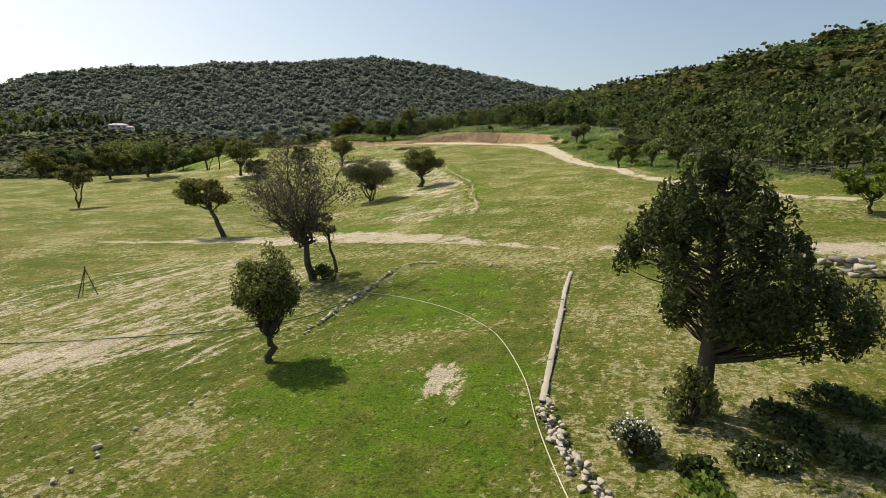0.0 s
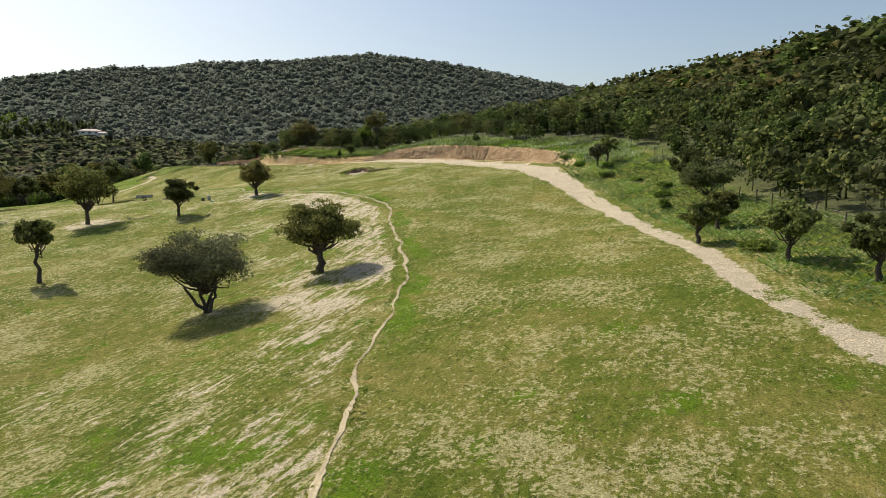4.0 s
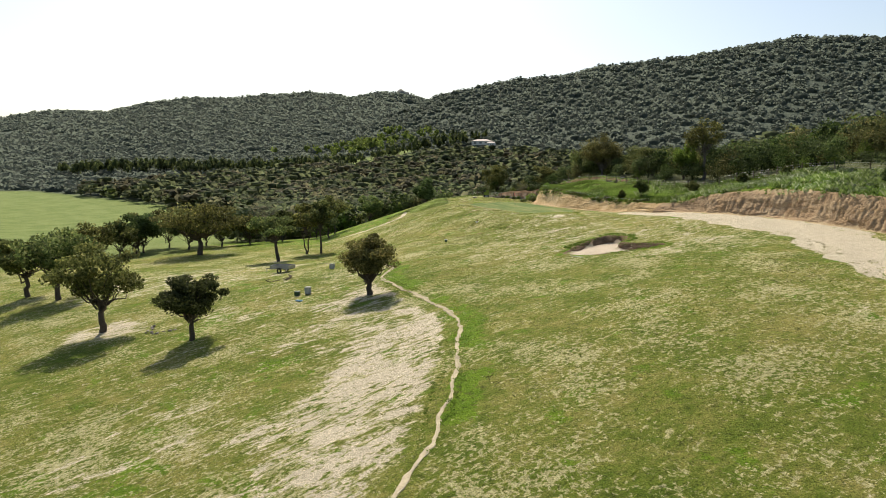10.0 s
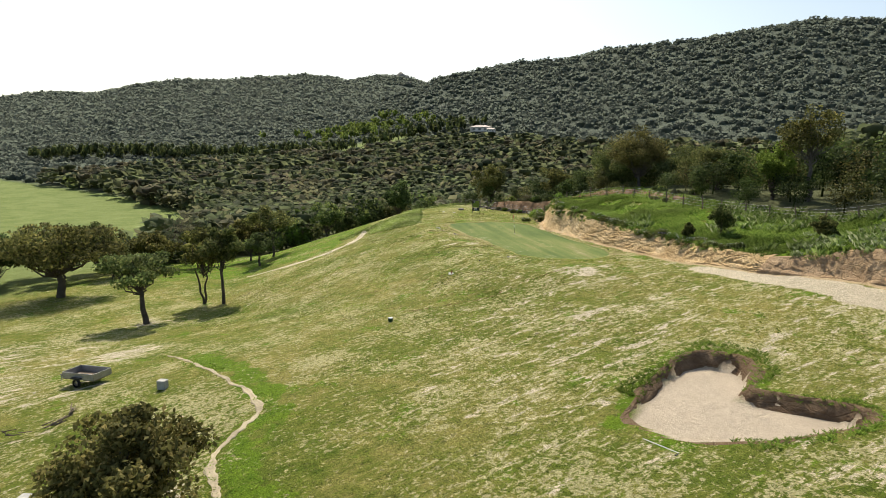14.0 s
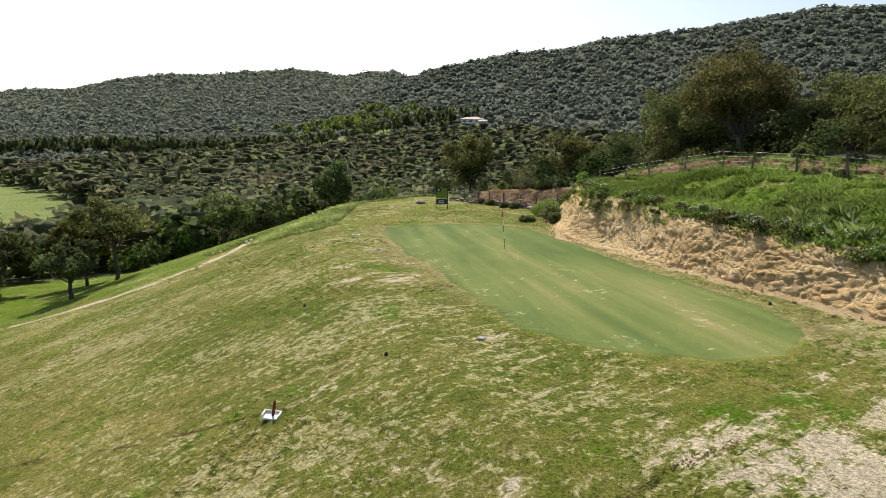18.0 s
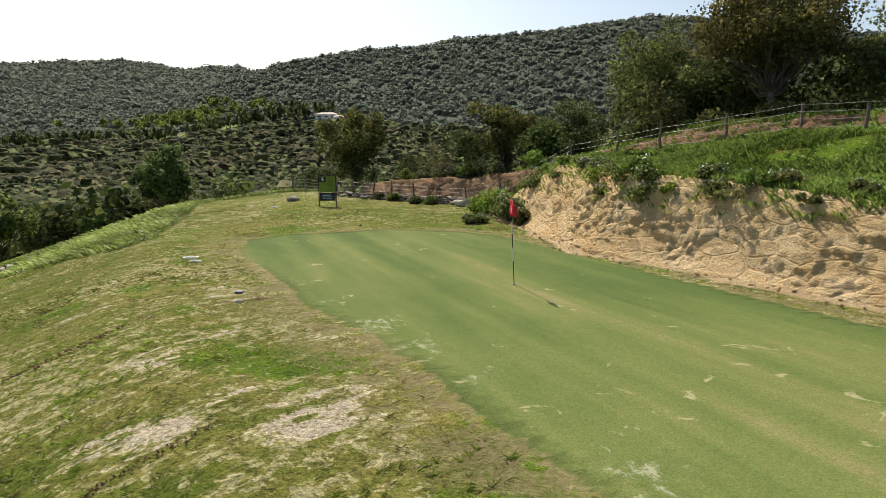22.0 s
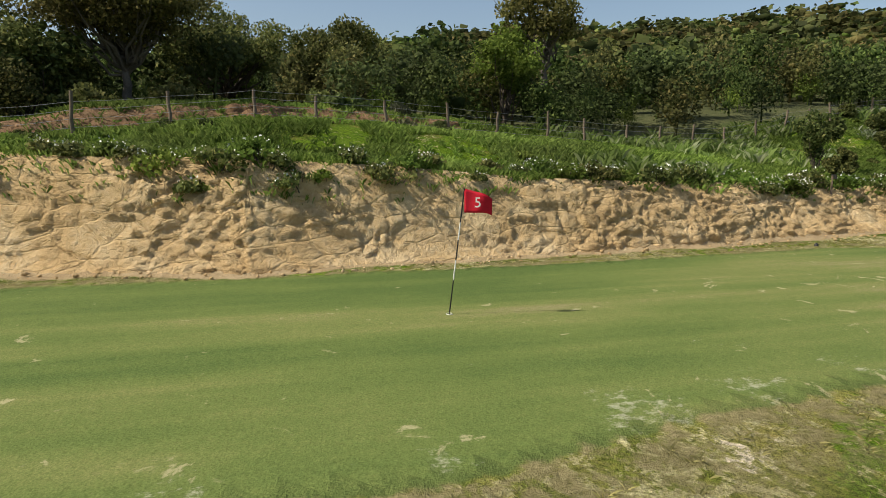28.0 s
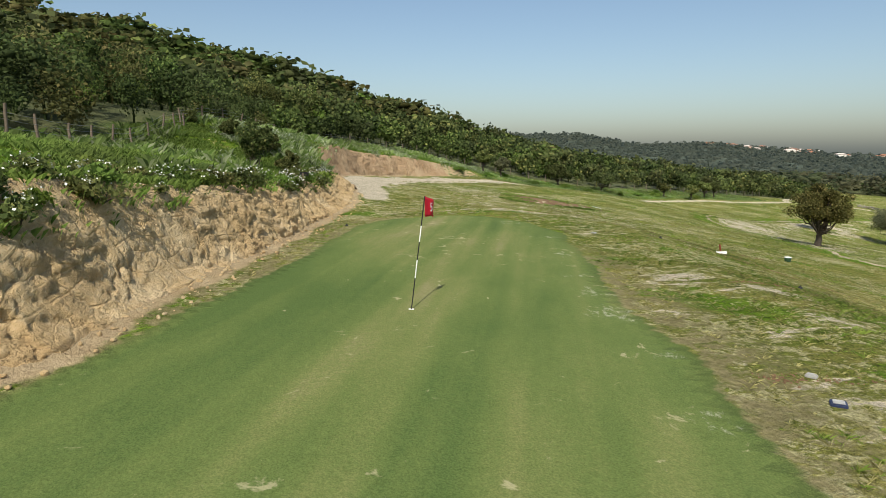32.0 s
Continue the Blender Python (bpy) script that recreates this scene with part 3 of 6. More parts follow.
    scars = step(n, l, blend((noise_tex(n, l, pos, 1.5, 7, 0.66, 0.6), 0.75), (bands, 0.25)), 0.60, 0.645)
    putt = mixc(n, l, calc(n, l, "MULTIPLY", scars, 0.6), putt, (0.44, 0.39, 0.23))
    fleck = step(n, l, calc(n, l, "ADD", noise_tex(n, l, laid(-46, (1.0, 0.6, 1.0)), 4.0, 6, 0.8), calc(n, l, "MULTIPLY_ADD", mask("worn"), 0.20, -0.20)), 0.46, 0.60)
    putt = mixc(n, l, calc(n, l, "MULTIPLY", fleck, 0.5), putt, (0.50, 0.48, 0.36))
    edge = step(n, l, calc(n, l, "ADD", mask("putt"), calc(n, l, "MULTIPLY_ADD", dots, 0.7, -0.35)), 0.35, 0.65)
    c = mixc(n, l, edge, c, putt)
    sand = ramp(n, l, blend((mid, 0.4), (fine, 0.6)), [(0.3, (0.50, 0.41, 0.30)), (0.7, (0.66, 0.56, 0.43))])
    c = mixc(n, l, mask("sand"), c, sand)
    l.new(c, b.inputs["Base Color"])
    rest = calc(n, l, "SUBTRACT", 1.0, mask("putt"))
    h = calc(n, l, "MULTIPLY", blend((fine, 1.0), (tiny, 0.5), (dots, 1.0), (step(n, l, bald, 0.46, 0.50), -0.25)), calc(n, l, "MULTIPLY_ADD", rest, 0.9, 0.1))
    bump(n, l, b, h, 0.9, 0.16)
    return m


me = mesh("ground", np.stack([X, Y, Z], -1).reshape(-1, 3), quads, [ground_mat()], True)
for key, val in (("putt", m_green), ("sand", m_sand), ("soil", m_soil), ("bare", m_bare), ("dry", m_dry), ("lush", m_lush), ("wood", m_wood), ("mead", m_mead), ("mud", m_mud), ("worn", m_worn), ("maquis", m_hazed_maquis), ("apron", apron)):
    me.attributes.new(key, "FLOAT", "POINT").data.foreach_set("value", val.ravel().astype(np.float32))
ground = tagged(new("ground", me), "grassy golf slopes with dry and bare sandy patches", "ground", kind="structure")


def ground_z(x, y):
    return float(land(np.array([x]), np.array([y]))[0])


def grid_z(x, y):
    """Height of the ground's mesh, between its grid points."""
    i = np.clip(np.searchsorted(gx, x) - 1, 0, nx - 2)
    j = np.clip(np.searchsorted(gy, y) - 1, 0, ny - 2)
    u, v = (x - gx[i]) / (gx[i + 1] - gx[i]), (y - gy[j]) / (gy[j + 1] - gy[j])
    return (Z[j, i] * (1 - u) + Z[j, i + 1] * u) * (1 - v) + (Z[j + 1, i] * (1 - u) + Z[j + 1, i + 1] * u) * v


# ---- plants ----
rng = np.random.RandomState(7)


def ball_pts(n, r=rng):
    v = r.normal(size=(n, 3))
    return v / np.linalg.norm(v, axis=1, keepdims=True)


def leaves(centres, size, r=rng, long=1.6, out=None):
    """Leaf clumps as bent rhombs of four corners round the given places."""
    n = len(centres)
    a = ball_pts(n, r)
    if out is not None:
        a = a * 0.75 + out * 0.6
        a /= np.linalg.norm(a, axis=1, keepdims=True)
    u = np.cross(a, ball_pts(n, r))
    u /= np.linalg.norm(u, axis=1, keepdims=True) + 1e-9
    w = np.cross(a, u)
    s = (size * r.uniform(0.6, 1.35, n))[:, None] * 0.5
    v = np.stack([centres - u * s * long, centres + w * s - a * s * 0.3, centres + u * s * long, centres - w * s - a * s * 0.3], 1)
    return v.reshape(-1, 3), np.arange(4 * n).reshape(-1, 4)


def tube(points, radii, sides=7):
    """A tapered tube along points."""
    p, q = np.array(points, float), np.array(radii, float)
    t = np.gradient(p, axis=0)
    t /= np.linalg.norm(t, axis=1, keepdims=True) + 1e-9
    ref = np.array([0.31, 0.95, 0.05])
    u = np.cross(t, ref)
    u /= np.linalg.norm(u, axis=1, keepdims=True) + 1e-9
    w = np.cross(t, u)
    ang = np.linspace(0, 2 * math.pi, sides, endpoint=False)
    v = p[:, None] + q[:, None, None] * (np.cos(ang)[None, :, None] * u[:, None] + np.sin(ang)[None, :, None] * w[:, None])
    k, m = len(p), sides
    f = [(i * m + j, i * m + (j + 1) % m, (i + 1) * m + (j + 1) % m, (i + 1) * m + j) for i in range(k - 1) for j in range(m)]
    return v.reshape(-1, 3), np.array(f)


def join(pieces):
    vs, fs, o = [], [], 0
    for v, f in pieces:
        vs.append(v)
        fs.append(np.asarray(f) + o)
        o += len(v)
    return np.concatenate(vs), np.concatenate(fs)


def part(name, me, parent, label=""):
    ob = new(name, me)
    ob.parent = parent
    return tagged(ob, label)


def bend(a, b, k, r, n=6):
    """A slightly crooked line from a to b."""
    a, b = np.array(a, float), np.array(b, float)
    u = np.linspace(0, 1, n)[:, None]
    p = a + (b - a) * u + r.normal(size=(n, 3)) * k * np.sin(np.pi * u)
    p[0], p[-1] = a, b
    return p


def tree(x, y, h, w, label, seed, leaf=LEAF_OAK, bark=BARK, lean=(0, 0), trunks=1, bottom=0.32, thick=0.16, count=2600, size=0.24, clumps=34, bare=0.0, name="tree", z=None, group="", twigs=0):
    """A tree of height h and crown width w on the ground at x, y: trunk with limbs, and a crown of leaf clumps."""
    r = np.random.RandomState(seed)
    base = tagged(new(name), label, "tree", group)
    base.location = (x, y, (ground_z(x, y) if z is None else z) - 0.05)
    top = np.array([lean[0], lean[1], h * bottom * 1.25])
    cx, cy, cz = lean[0] * 1.4, lean[1] * 1.4, h * (bottom + 1) / 2
    hh = h * (1 - bottom) / 2
    # clump centres: a shell with gaps, uneven outline
    d = ball_pts(clumps, r)
    d[:, 2] = np.where(d[:, 2] < 0, d[:, 2] * 0.6, d[:, 2])
    rad = r.uniform(0.2, 1.0, clumps)[:, None] ** 0.62 * 0.90
    cen = np.array([cx, cy, cz]) + d * rad * np.array([w / 2, w / 2, hh]) * r.uniform(0.85, 1.12, (clumps, 1))
    wood = []
    for k in range(trunks):
        off = np.array([r.normal() * 0.12, r.normal() * 0.12, 0]) * (trunks > 1)
        tip = top + np.array([r.normal(), r.normal(), 0]) * (0.10 * w if trunks > 1 else 0.03)
        p = bend(off, tip, 0.05 * h * 0.3, r)
        wood.append(tube(p, np.linspace(thick * 1.25, thick * 0.7, len(p)) / math.sqrt(trunks), 8))
    trunk_v, trunk_f = join(wood)
    part("trunk", mesh("trunk", trunk_v, trunk_f, [bark], True), base)
    limbs = []
    for k, c in enumerate(cen[: max(9, int(clumps * 0.55))]):
        start = top * r.uniform(0.72, 1.0)
        mid = start + (c - start) * 0.5 + np.array([0, 0, -0.08 * h * r.uniform(0, 1)])
        p = np.vstack([bend(start, mid, 0.03 * h, r, 4), bend(mid, c, 0.03 * h, r, 4)[1:]])
        limbs.append(tube(p, np.linspace(thick * 0.40, thick * 0.05, len(p)), 5))
        for q in range(twigs):
            a = p[r.randint(2, len(p))]
            e = a + (c - start) * 0.22 * r.uniform(0.6, 1.4) + r.normal(size=3) * 0.09 * w
            limbs.append(tube(bend(a, e, 0.03 * h, r, 4), np.linspace(thick * 0.09, thick * 0.02, 4), 3))
    lv, lf = join(limbs)
    part("branchwork", mesh("branchwork", lv, lf, [bark], True), base)
    if bare < 1:
        n = int(count * 1.55 * (1 - bare))
        pick = r.randint(0, clumps, n)
        spread = np.array([w, w, 1.7 * hh]) * 0.128
        off = ball_pts(n, r) * r.uniform(0.2, 1.0, (n, 1)) ** 0.6
        pos = cen[pick] + off * spread * r.uniform(0.75, 1.35, clumps)[pick][:, None]
        v, f = leaves(pos, np.full(n, size * 0.8), r, out=off)
        part("crown", mesh("crown", v, f, [leaf]), base)
    return base


def ico(level):
    bm = bmesh.new()
    bmesh.ops.create_icosphere(bm, subdivisions=level, radius=1)
    v = np.array([q.co[:] for q in bm.verts])
    f = np.array([[q.index for q in t.verts] for t in bm.faces])
    bm.free()
    return v, f


ICO1, ICO2 = ico(1), ico(2)


def copies(base_v, base_f, at, scale, spin, squash=None):
    """Many copies of one small mesh in a single one."""
    n, k = len(at), len(base_v)
    c, q = np.cos(spin), np.sin(spin)
    v = np.repeat(base_v[None], n, 0) * scale[:, None, None]
    if squash is not None:
        v = v * squash[:, None, :]
    out = np.empty_like(v)
    out[..., 0] = v[..., 0] * c[:, None] - v[..., 1] * q[:, None]
    out[..., 1] = v[..., 0] * q[:, None] + v[..., 1] * c[:, None]
    out[..., 2] = v[..., 2]
    out += at[:, None, :]
    f = np.repeat(base_f[None], n, 0) + (np.arange(n) * k)[:, None, None]
    return out.reshape(-1, 3), f.reshape(-1, base_f.shape[1])


def tris(v, f):
    return v, np.vstack([f[:, :3], f[:, [0, 2, 3]]])


def wood_tree(n_leaf, size, seed, cores=6, stem=True, core=0.135):
    """A unit forest tree, one high and one wide: cores, leaf clumps and stem."""
    r = np.random.RandomState(seed)
    k = 11
    cen = ball_pts(k, r) * r.uniform(0.2, 0.36, (k, 1)) * np.array([1, 1, 0.95]) + np.array([0, 0, 0.62])
    big = core * math.sqrt(6 / cores)
    v, f = ICO1
    pieces = [(v * big * r.uniform(0.8, 1.2) * r.uniform(0.75, 1.25, (len(v), 1)) + c, f) for c in cen[:cores]]
    pick = r.randint(0, k, n_leaf)
    off = ball_pts(n_leaf, r)
    pieces.append(tris(*leaves(cen[pick] + off * r.uniform(0.10, 0.22, (n_leaf, 1)), np.full(n_leaf, size), r, 1.3, off)))
    if stem:
        pieces.append(tris(*tube(bend((0, 0, -0.08), (0.02, 0.01, 0.6), 0.02, r, 3), (0.022, 0.018, 0.010), 4)))
    return join(pieces)


# where woods stand
def in_woods(x, y, edge=0.0):
    return (inside(OPEN, x, y) < -edge) & (inside(MEADOW, x, y) < -2) & (inside(CLEARING, x, y) < -4) & (np.hypot(x + 300, y - 553) > 21)


PATH_XY = np.array([p[1][:2] for p in PATH])


def from_path(x, y):
    return np.min(np.hypot(x[:, None] - PATH_XY[None, :, 0], y[:, None] - PATH_XY[None, :, 1]), axis=1)


def scatter(n, x0, x1, y0, y1, r):
    return r.uniform(x0, x1, n), r.uniform(y0, y1, n)


def plant(name, label, base, xs, ys, hs, ws, mat, r, category="trees", sink=0.0):
    at = np.stack([xs, ys, grid_z(xs, ys) - sink * hs], -1)
    sq = np.stack([ws / hs, ws / hs, np.ones(len(xs))], -1)
    v, f = copies(*base, at, hs, r.uniform(0, 6.28, len(xs)), sq)
    return tagged(new(name, mesh(name, v, f, [mat])), label, category, kind="stuff")


def spaced(x, y, gap):
    """Thin out places so that no two share a cell of the given size."""
    key = np.floor(x / gap).astype(int) * 100003 + np.floor(y / gap).astype(int)
    _, first = np.unique(key, return_index=True)
    return x[first], y[first]


r = np.random.RandomState(21)
x, y = scatter(60000, -420, 190, -140, 520, r)
keep = in_woods(x, y, 1.5) & ((x > -60) | (y > 60))
x, y = x[keep], y[keep]
d = from_path(x, y)
front = (y > 150) & (np.min(np.hypot(x[:, None] - PATH_XY[None, 28:, 0], y[:, None] - PATH_XY[None, 28:, 1]), axis=1) < 47)
xf, yf = spaced(x[front], y[front], 3.2)
hot = (d < 58) & ~front
xa, ya = spaced(x[hot], y[hot], 3.4)
mid = (d >= 58) & (d < 230) & ~front
xb, yb = spaced(x[mid], y[mid], 6.3)
out = (d >= 230) & ~front
xc, yc = spaced(x[out], y[out], 8.0)


def grow(xs, ys, name, n_leaf, size, lo, hi, seed, cores=6, stem=True, core=0.135, mats=(LEAF_WOOD, LEAF_OAK, LEAF_FRESH, LEAF_JUNIPER)):
    r = np.random.RandomState(seed)
    kind = r.randint(0, 4, len(xs))
    for k, (mat, label) in enumerate(zip(mats, ("dense dark green evergreen oak woodland", "olive-brown cork oak woodland", "fresh light green shrubs among the woodland", "very dark green evergreen woodland"))):
        s = (kind == k) if k != 2 else (kind == 2) & (r.uniform(size=len(xs)) < 0.45)
        if k == 0:
            s = s | ((kind == 2) & ~s & (r.uniform(size=len(xs)) < 0.5))
        if s.sum() == 0:
            continue
        m = int(s.sum())
        edge = np.clip(-inside(OPEN, xs[s], ys[s]) / 8, 0.35, 1) * np.where((xs[s] < -72) & (ys[s] > 115), 1.9, 1.0)
        h = r.uniform(lo, hi, m) * (0.7 if k == 2 else 1.0) * (0.6 + 0.4 * edge)
        plant(name, label, wood_tree(n_leaf, size, seed + k, cores, stem, core), xs[s], ys[s], h, h * r.uniform(0.8, 1.25, m) * (1.0 if stem else 1.5), mat, r, "woodland", 0.10 if stem else 0.16)


grow(xf, yf, "woodland", 900, 0.039, 3.0, 6.2, 131, core=0.06, mats=LEAF_SLOPE)
grow(xa, ya, "woodland", 230, 0.078, 4.2, 7.4, 31, core=0.075, mats=LEAF_SLOPE)
far_east = (xb > -10) & (yb > -40)
grow(xb[far_east], yb[far_east], "woodland", 120, 0.098, 5.0, 9.0, 45, 4, False, 0.07, LEAF_SLOPE)
VALLEY = [leaf_mat(*q, None, 0.62) for q in (("valley_green", (0.088, 0.112, 0.052), (0.135, 0.158, 0.078)), ("valley_olive", (0.105, 0.108, 0.055), (0.155, 0.152, 0.085)), ("valley_fresh", (0.110, 0.145, 0.048), (0.165, 0.205, 0.075)), ("valley_dark", (0.066, 0.086, 0.045), (0.110, 0.130, 0.066)))]
grow(xb[~far_east], yb[~far_east], "woodland", 78, 0.118, 5.0, 9.5, 41, 4, False, 0.09, VALLEY)
grow(xc, yc, "woodland", 34, 0.19, 6.5, 10.0, 51, 4, False, 0.11, VALLEY)

# a belt of tall pines and a stand of light green poplars across the valley
r = np.random.RandomState(57)
t = r.uniform(0, 1, 170)
bx, by = np.interp(t, (0, 0.4, 0.75, 1), (-610, -490, -400, -320)), np.interp(t, (0, 0.4, 0.75, 1), (330, 385, 490, 575))
h = r.uniform(12, 17, 170)
plant("pine_belt", "belt of tall dark pines across the valley", wood_tree(40, 0.17, 58, 5, True), bx + r.normal(size=170) * 9, by + r.normal(size=170) * 9, h, h * r.uniform(0.45, 0.7, 170), LEAF_JUNIPER, r, "woodland")
h = r.uniform(9, 13, 90)
plant("poplar_stand", "stand of light green poplars in distant woodland", wood_tree(40, 0.17, 59, 5, True), -470 + r.normal(size=90) * 45, 590 + r.normal(size=90) * 22, h, h * 0.7, LEAF_FRESH, r, "woodland")

# far hillsides: a rounded canopy, with haze painted into its leaf colour
r = np.random.RandomState(61)
ang = np.radians(r.uniform(-46, 84, 70000))
rad = np.sqrt(r.uniform(220**2, 1650**2, 70000))
hx, hy = -20 - rad * np.sin(ang), 100 + rad * np.cos(ang)
keep = in_woods(hx, hy) & ((hx < -420) | (hx > 186) | (hy > 518)) & ((rad < 960) | (ang > 0.54))
hx, hy = spaced(hx[keep], hy[keep], 7.6)
ang = np.radians(r.uniform(32, 86, 9000))
rad = r.uniform(2300, 3050, 9000)
fx, fy = spaced(-20 - rad * np.sin(ang), 100 + rad * np.cos(ang), 17)
hx, hy = np.r_[hx, fx], np.r_[hy, fy]
ang = np.radians(r.uniform(-172, -88, 5000))
rad = np.sqrt(r.uniform(200**2, 1500**2, 5000))
sx, sy = -20 - rad * np.sin(ang), 100 + rad * np.cos(ang)
keep = in_woods(sx, sy) & ((sx > 260) | (sy < -150))
hx, hy = np.r_[hx, spaced(sx[keep], sy[keep], 8)[0]], np.r_[hy, spaced(sx[keep], sy[keep], 8)[1]]


def far_crown(seed):
    """A unit far crown: a lumpy dome with a few leaf clumps standing off it."""
    q = np.random.RandomState(seed)
    v, f = ICO1
    f = f[np.array([v[t][:, 2].max() > -0.1 for t in f])]
    v = v * q.uniform(0.72, 1.15, (len(v), 1)) * np.array([0.4, 0.4, 0.34])
    d = ball_pts(14, q)
    d[:, 2] = np.abs(d[:, 2])
    return join([(v, f), tris(*leaves(d * 0.48 * np.array([1, 1, 0.82]), np.full(14, 0.21), q, 1.2, d))])


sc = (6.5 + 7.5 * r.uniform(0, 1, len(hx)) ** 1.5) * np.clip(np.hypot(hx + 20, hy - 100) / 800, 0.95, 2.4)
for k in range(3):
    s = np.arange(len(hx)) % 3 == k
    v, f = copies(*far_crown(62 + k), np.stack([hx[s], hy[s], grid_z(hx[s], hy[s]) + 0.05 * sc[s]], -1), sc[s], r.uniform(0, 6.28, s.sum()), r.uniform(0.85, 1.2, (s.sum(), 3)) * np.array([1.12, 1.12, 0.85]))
    tagged(new("hillside_trees", mesh("hillside_trees", v, f, [LEAF_FAR_HAZED])), "distant hillsides covered in dark green maquis, paled by painted haze", "woodland", kind="stuff")

az = radians(40.2)
peak_v = ICO2[0] * np.array([34, 34, 30]) * np.random.RandomState(9).uniform(0.7, 1.2, (len(ICO2[0]), 1))
peak_x, peak_y = -20 - 2600 * math.sin(az), 100 + 2600 * math.cos(az)
tagged(new("rocky_peak", mesh("rocky_peak", peak_v + np.array([peak_x, peak_y, float(grid_z(np.array([peak_x]), np.array([peak_y]))[0])]), ICO2[1], [plain("far_rock", (0.22, 0.21, 0.18), 0.95, 0.1, grain=0.02, vary=0.4)])), "grey rocky peak on the far ridge", "peak", kind="structure")

# ---- single trees ----
OAK = "cork oak with rounded dark green crown on grass"
tree(-9.7, -8.0, 3.7, 2.3, "small dark round-crowned tree beside the grass tee", 101, LEAF_OAK, count=6500, size=0.085, bottom=0.24, clumps=90, thick=0.11)
tree(-10.9, 4.4, 7.6, 6.8, "half-bare tree with brown twigs and sparse leaves", 102, LEAF_OLIVE, BARK, bare=0.45, twigs=26, count=4200, size=0.10, bottom=0.26, clumps=52, thick=0.17, lean=(-0.5, 0))
tree(-10.0, 6.2, 3.4, 2.0, "thin leaning sapling beside the half-bare tree", 103, LEAF_OLIVE, count=500, size=0.13, lean=(-0.5, 0.2), thick=0.08, bottom=0.5, clumps=14)
tree(-24.0, 28.9, 5.8, 5.4, "leaning cork oak with crooked trunk on grass", 104, LEAF_OAK, lean=(-1.2, -0.2), bottom=0.38, clumps=26, thick=0.2)
tree(-56.8, 62.6, 6.4, 6.4, "forked cork oak standing alone on grass", 105, trunks=2, bottom=0.45, clumps=28)
tree(21.6, 10.8, 3.4, 3.8, "small round bright green tree on grass", 106, LEAF_FRESH, bottom=0.25, thick=0.1, size=0.2)
tree(-14.8, 63.3, 6.2, 8.8, "wide bushy olive tree with several trunks", 107, LEAF_OLIVE, trunks=4, bottom=0.26, clumps=80, count=10500, size=0.15, thick=0.24, bare=0.05)
tree(-7.7, 69.6, 5.9, 6.6, "cork oak with dense lumpy crown and thick trunk", 108, clumps=76, count=11000, bottom=0.30, thick=0.30, size=0.16)
tree(-34.5, 74.5, 6.3, 4.2, "slender cork oak with yellowish green crown", 109, LEAF_WOOD, bottom=0.4, clumps=26, thick=0.17)
tree(-34.5, 104.6, 5.4, 5.4, "dark green cork oak on grass", 110, LEAF_JUNIPER, bottom=0.28, clumps=54, count=6500, size=0.17, thick=0.19)
tree(-27.6, 117.6, 5.5, 5.4, "cork oak with olive-brown crown on bare earth", 111, LEAF_OAK, bottom=0.22, clumps=66, count=9500, size=0.16, thick=0.24)
tree(-46.5, 103.3, 8.2, 8.0, "large cork oak with broad crown on bare earth", 112, bottom=0.26, clumps=44, count=3600, thick=0.25)
tree(-68.0, 108.3, 8.6, 9.0, "large cork oak with brownish crown on grass", 113, LEAF_WOOD, bottom=0.28, clumps=44, count=3200, size=0.3, thick=0.26)
tree(-76.0, 108.0, 8.0, 8.0, OAK, 114, bottom=0.28, clumps=36, size=0.3, thick=0.26)
tree(-90.5, 140.5, 9.4, 16.0, "very wide old cork oak with spreading crown", 115, bottom=0.3, clumps=70, count=5200, size=0.32, thick=0.42)
tree(-66.4, 138.6, 7.4, 8.0, "forked cork oak with open crown on grass", 116, LEAF_WOOD, bottom=0.42, clumps=34, size=0.27, lean=(-0.8, 0), thick=0.24)
tree(-69.6, 147.0, 8.6, 6.4, OAK, 117, bottom=0.36, clumps=34, size=0.28, trunks=2)
tree(-66.6, 147.4, 8.6, 5.4, OAK, 118, LEAF_WOOD, bottom=0.45, clumps=26, size=0.28)
tree(-89.0, 171.7, 9.0, 8.0, OAK, 119, LEAF_WOOD, bottom=0.36, clumps=34, size=0.26)
tree(-83.9, 165.2, 6.0, 5.2, "dark green oak beside the sandy path", 120, LEAF_JUNIPER, bottom=0.25, clumps=30, size=0.26)
tree(-105.0, 166.0, 9.0, 8.0, "grey half-bare tree at the meadow's edge", 121, LEAF_OLIVE, BARK_GREY, bare=0.7, twigs=8, bottom=0.2, clumps=40, size=0.2)
for q, (x, y, h, w) in enumerate(((-107, 139, 8, 9), (-112, 147, 8.5, 8), (-101, 152, 7, 7), (-97, 164, 7.5, 7), (-94, 171, 7.5, 6.5), (-93, 187, 7, 6.5), (-84, 197, 7.5, 7), (-104, 128, 7, 8), (-112, 112, 7, 8), (-106, 137, 8, 8), (-104, 133, 7, 7.5), (-111, 140, 8, 8), (-103, 146, 7.5, 8), (-100, 158, 7, 7), (-108, 153, 8, 8))):
    tree(x, y, h, w, "dark evergreen oak at the edge of the meadow", 130 + q, (LEAF_JUNIPER, LEAF_OAK, LEAF_WOOD)[q % 3], bottom=0.15, clumps=36, size=0.32, group="oaks at the meadow's edge")
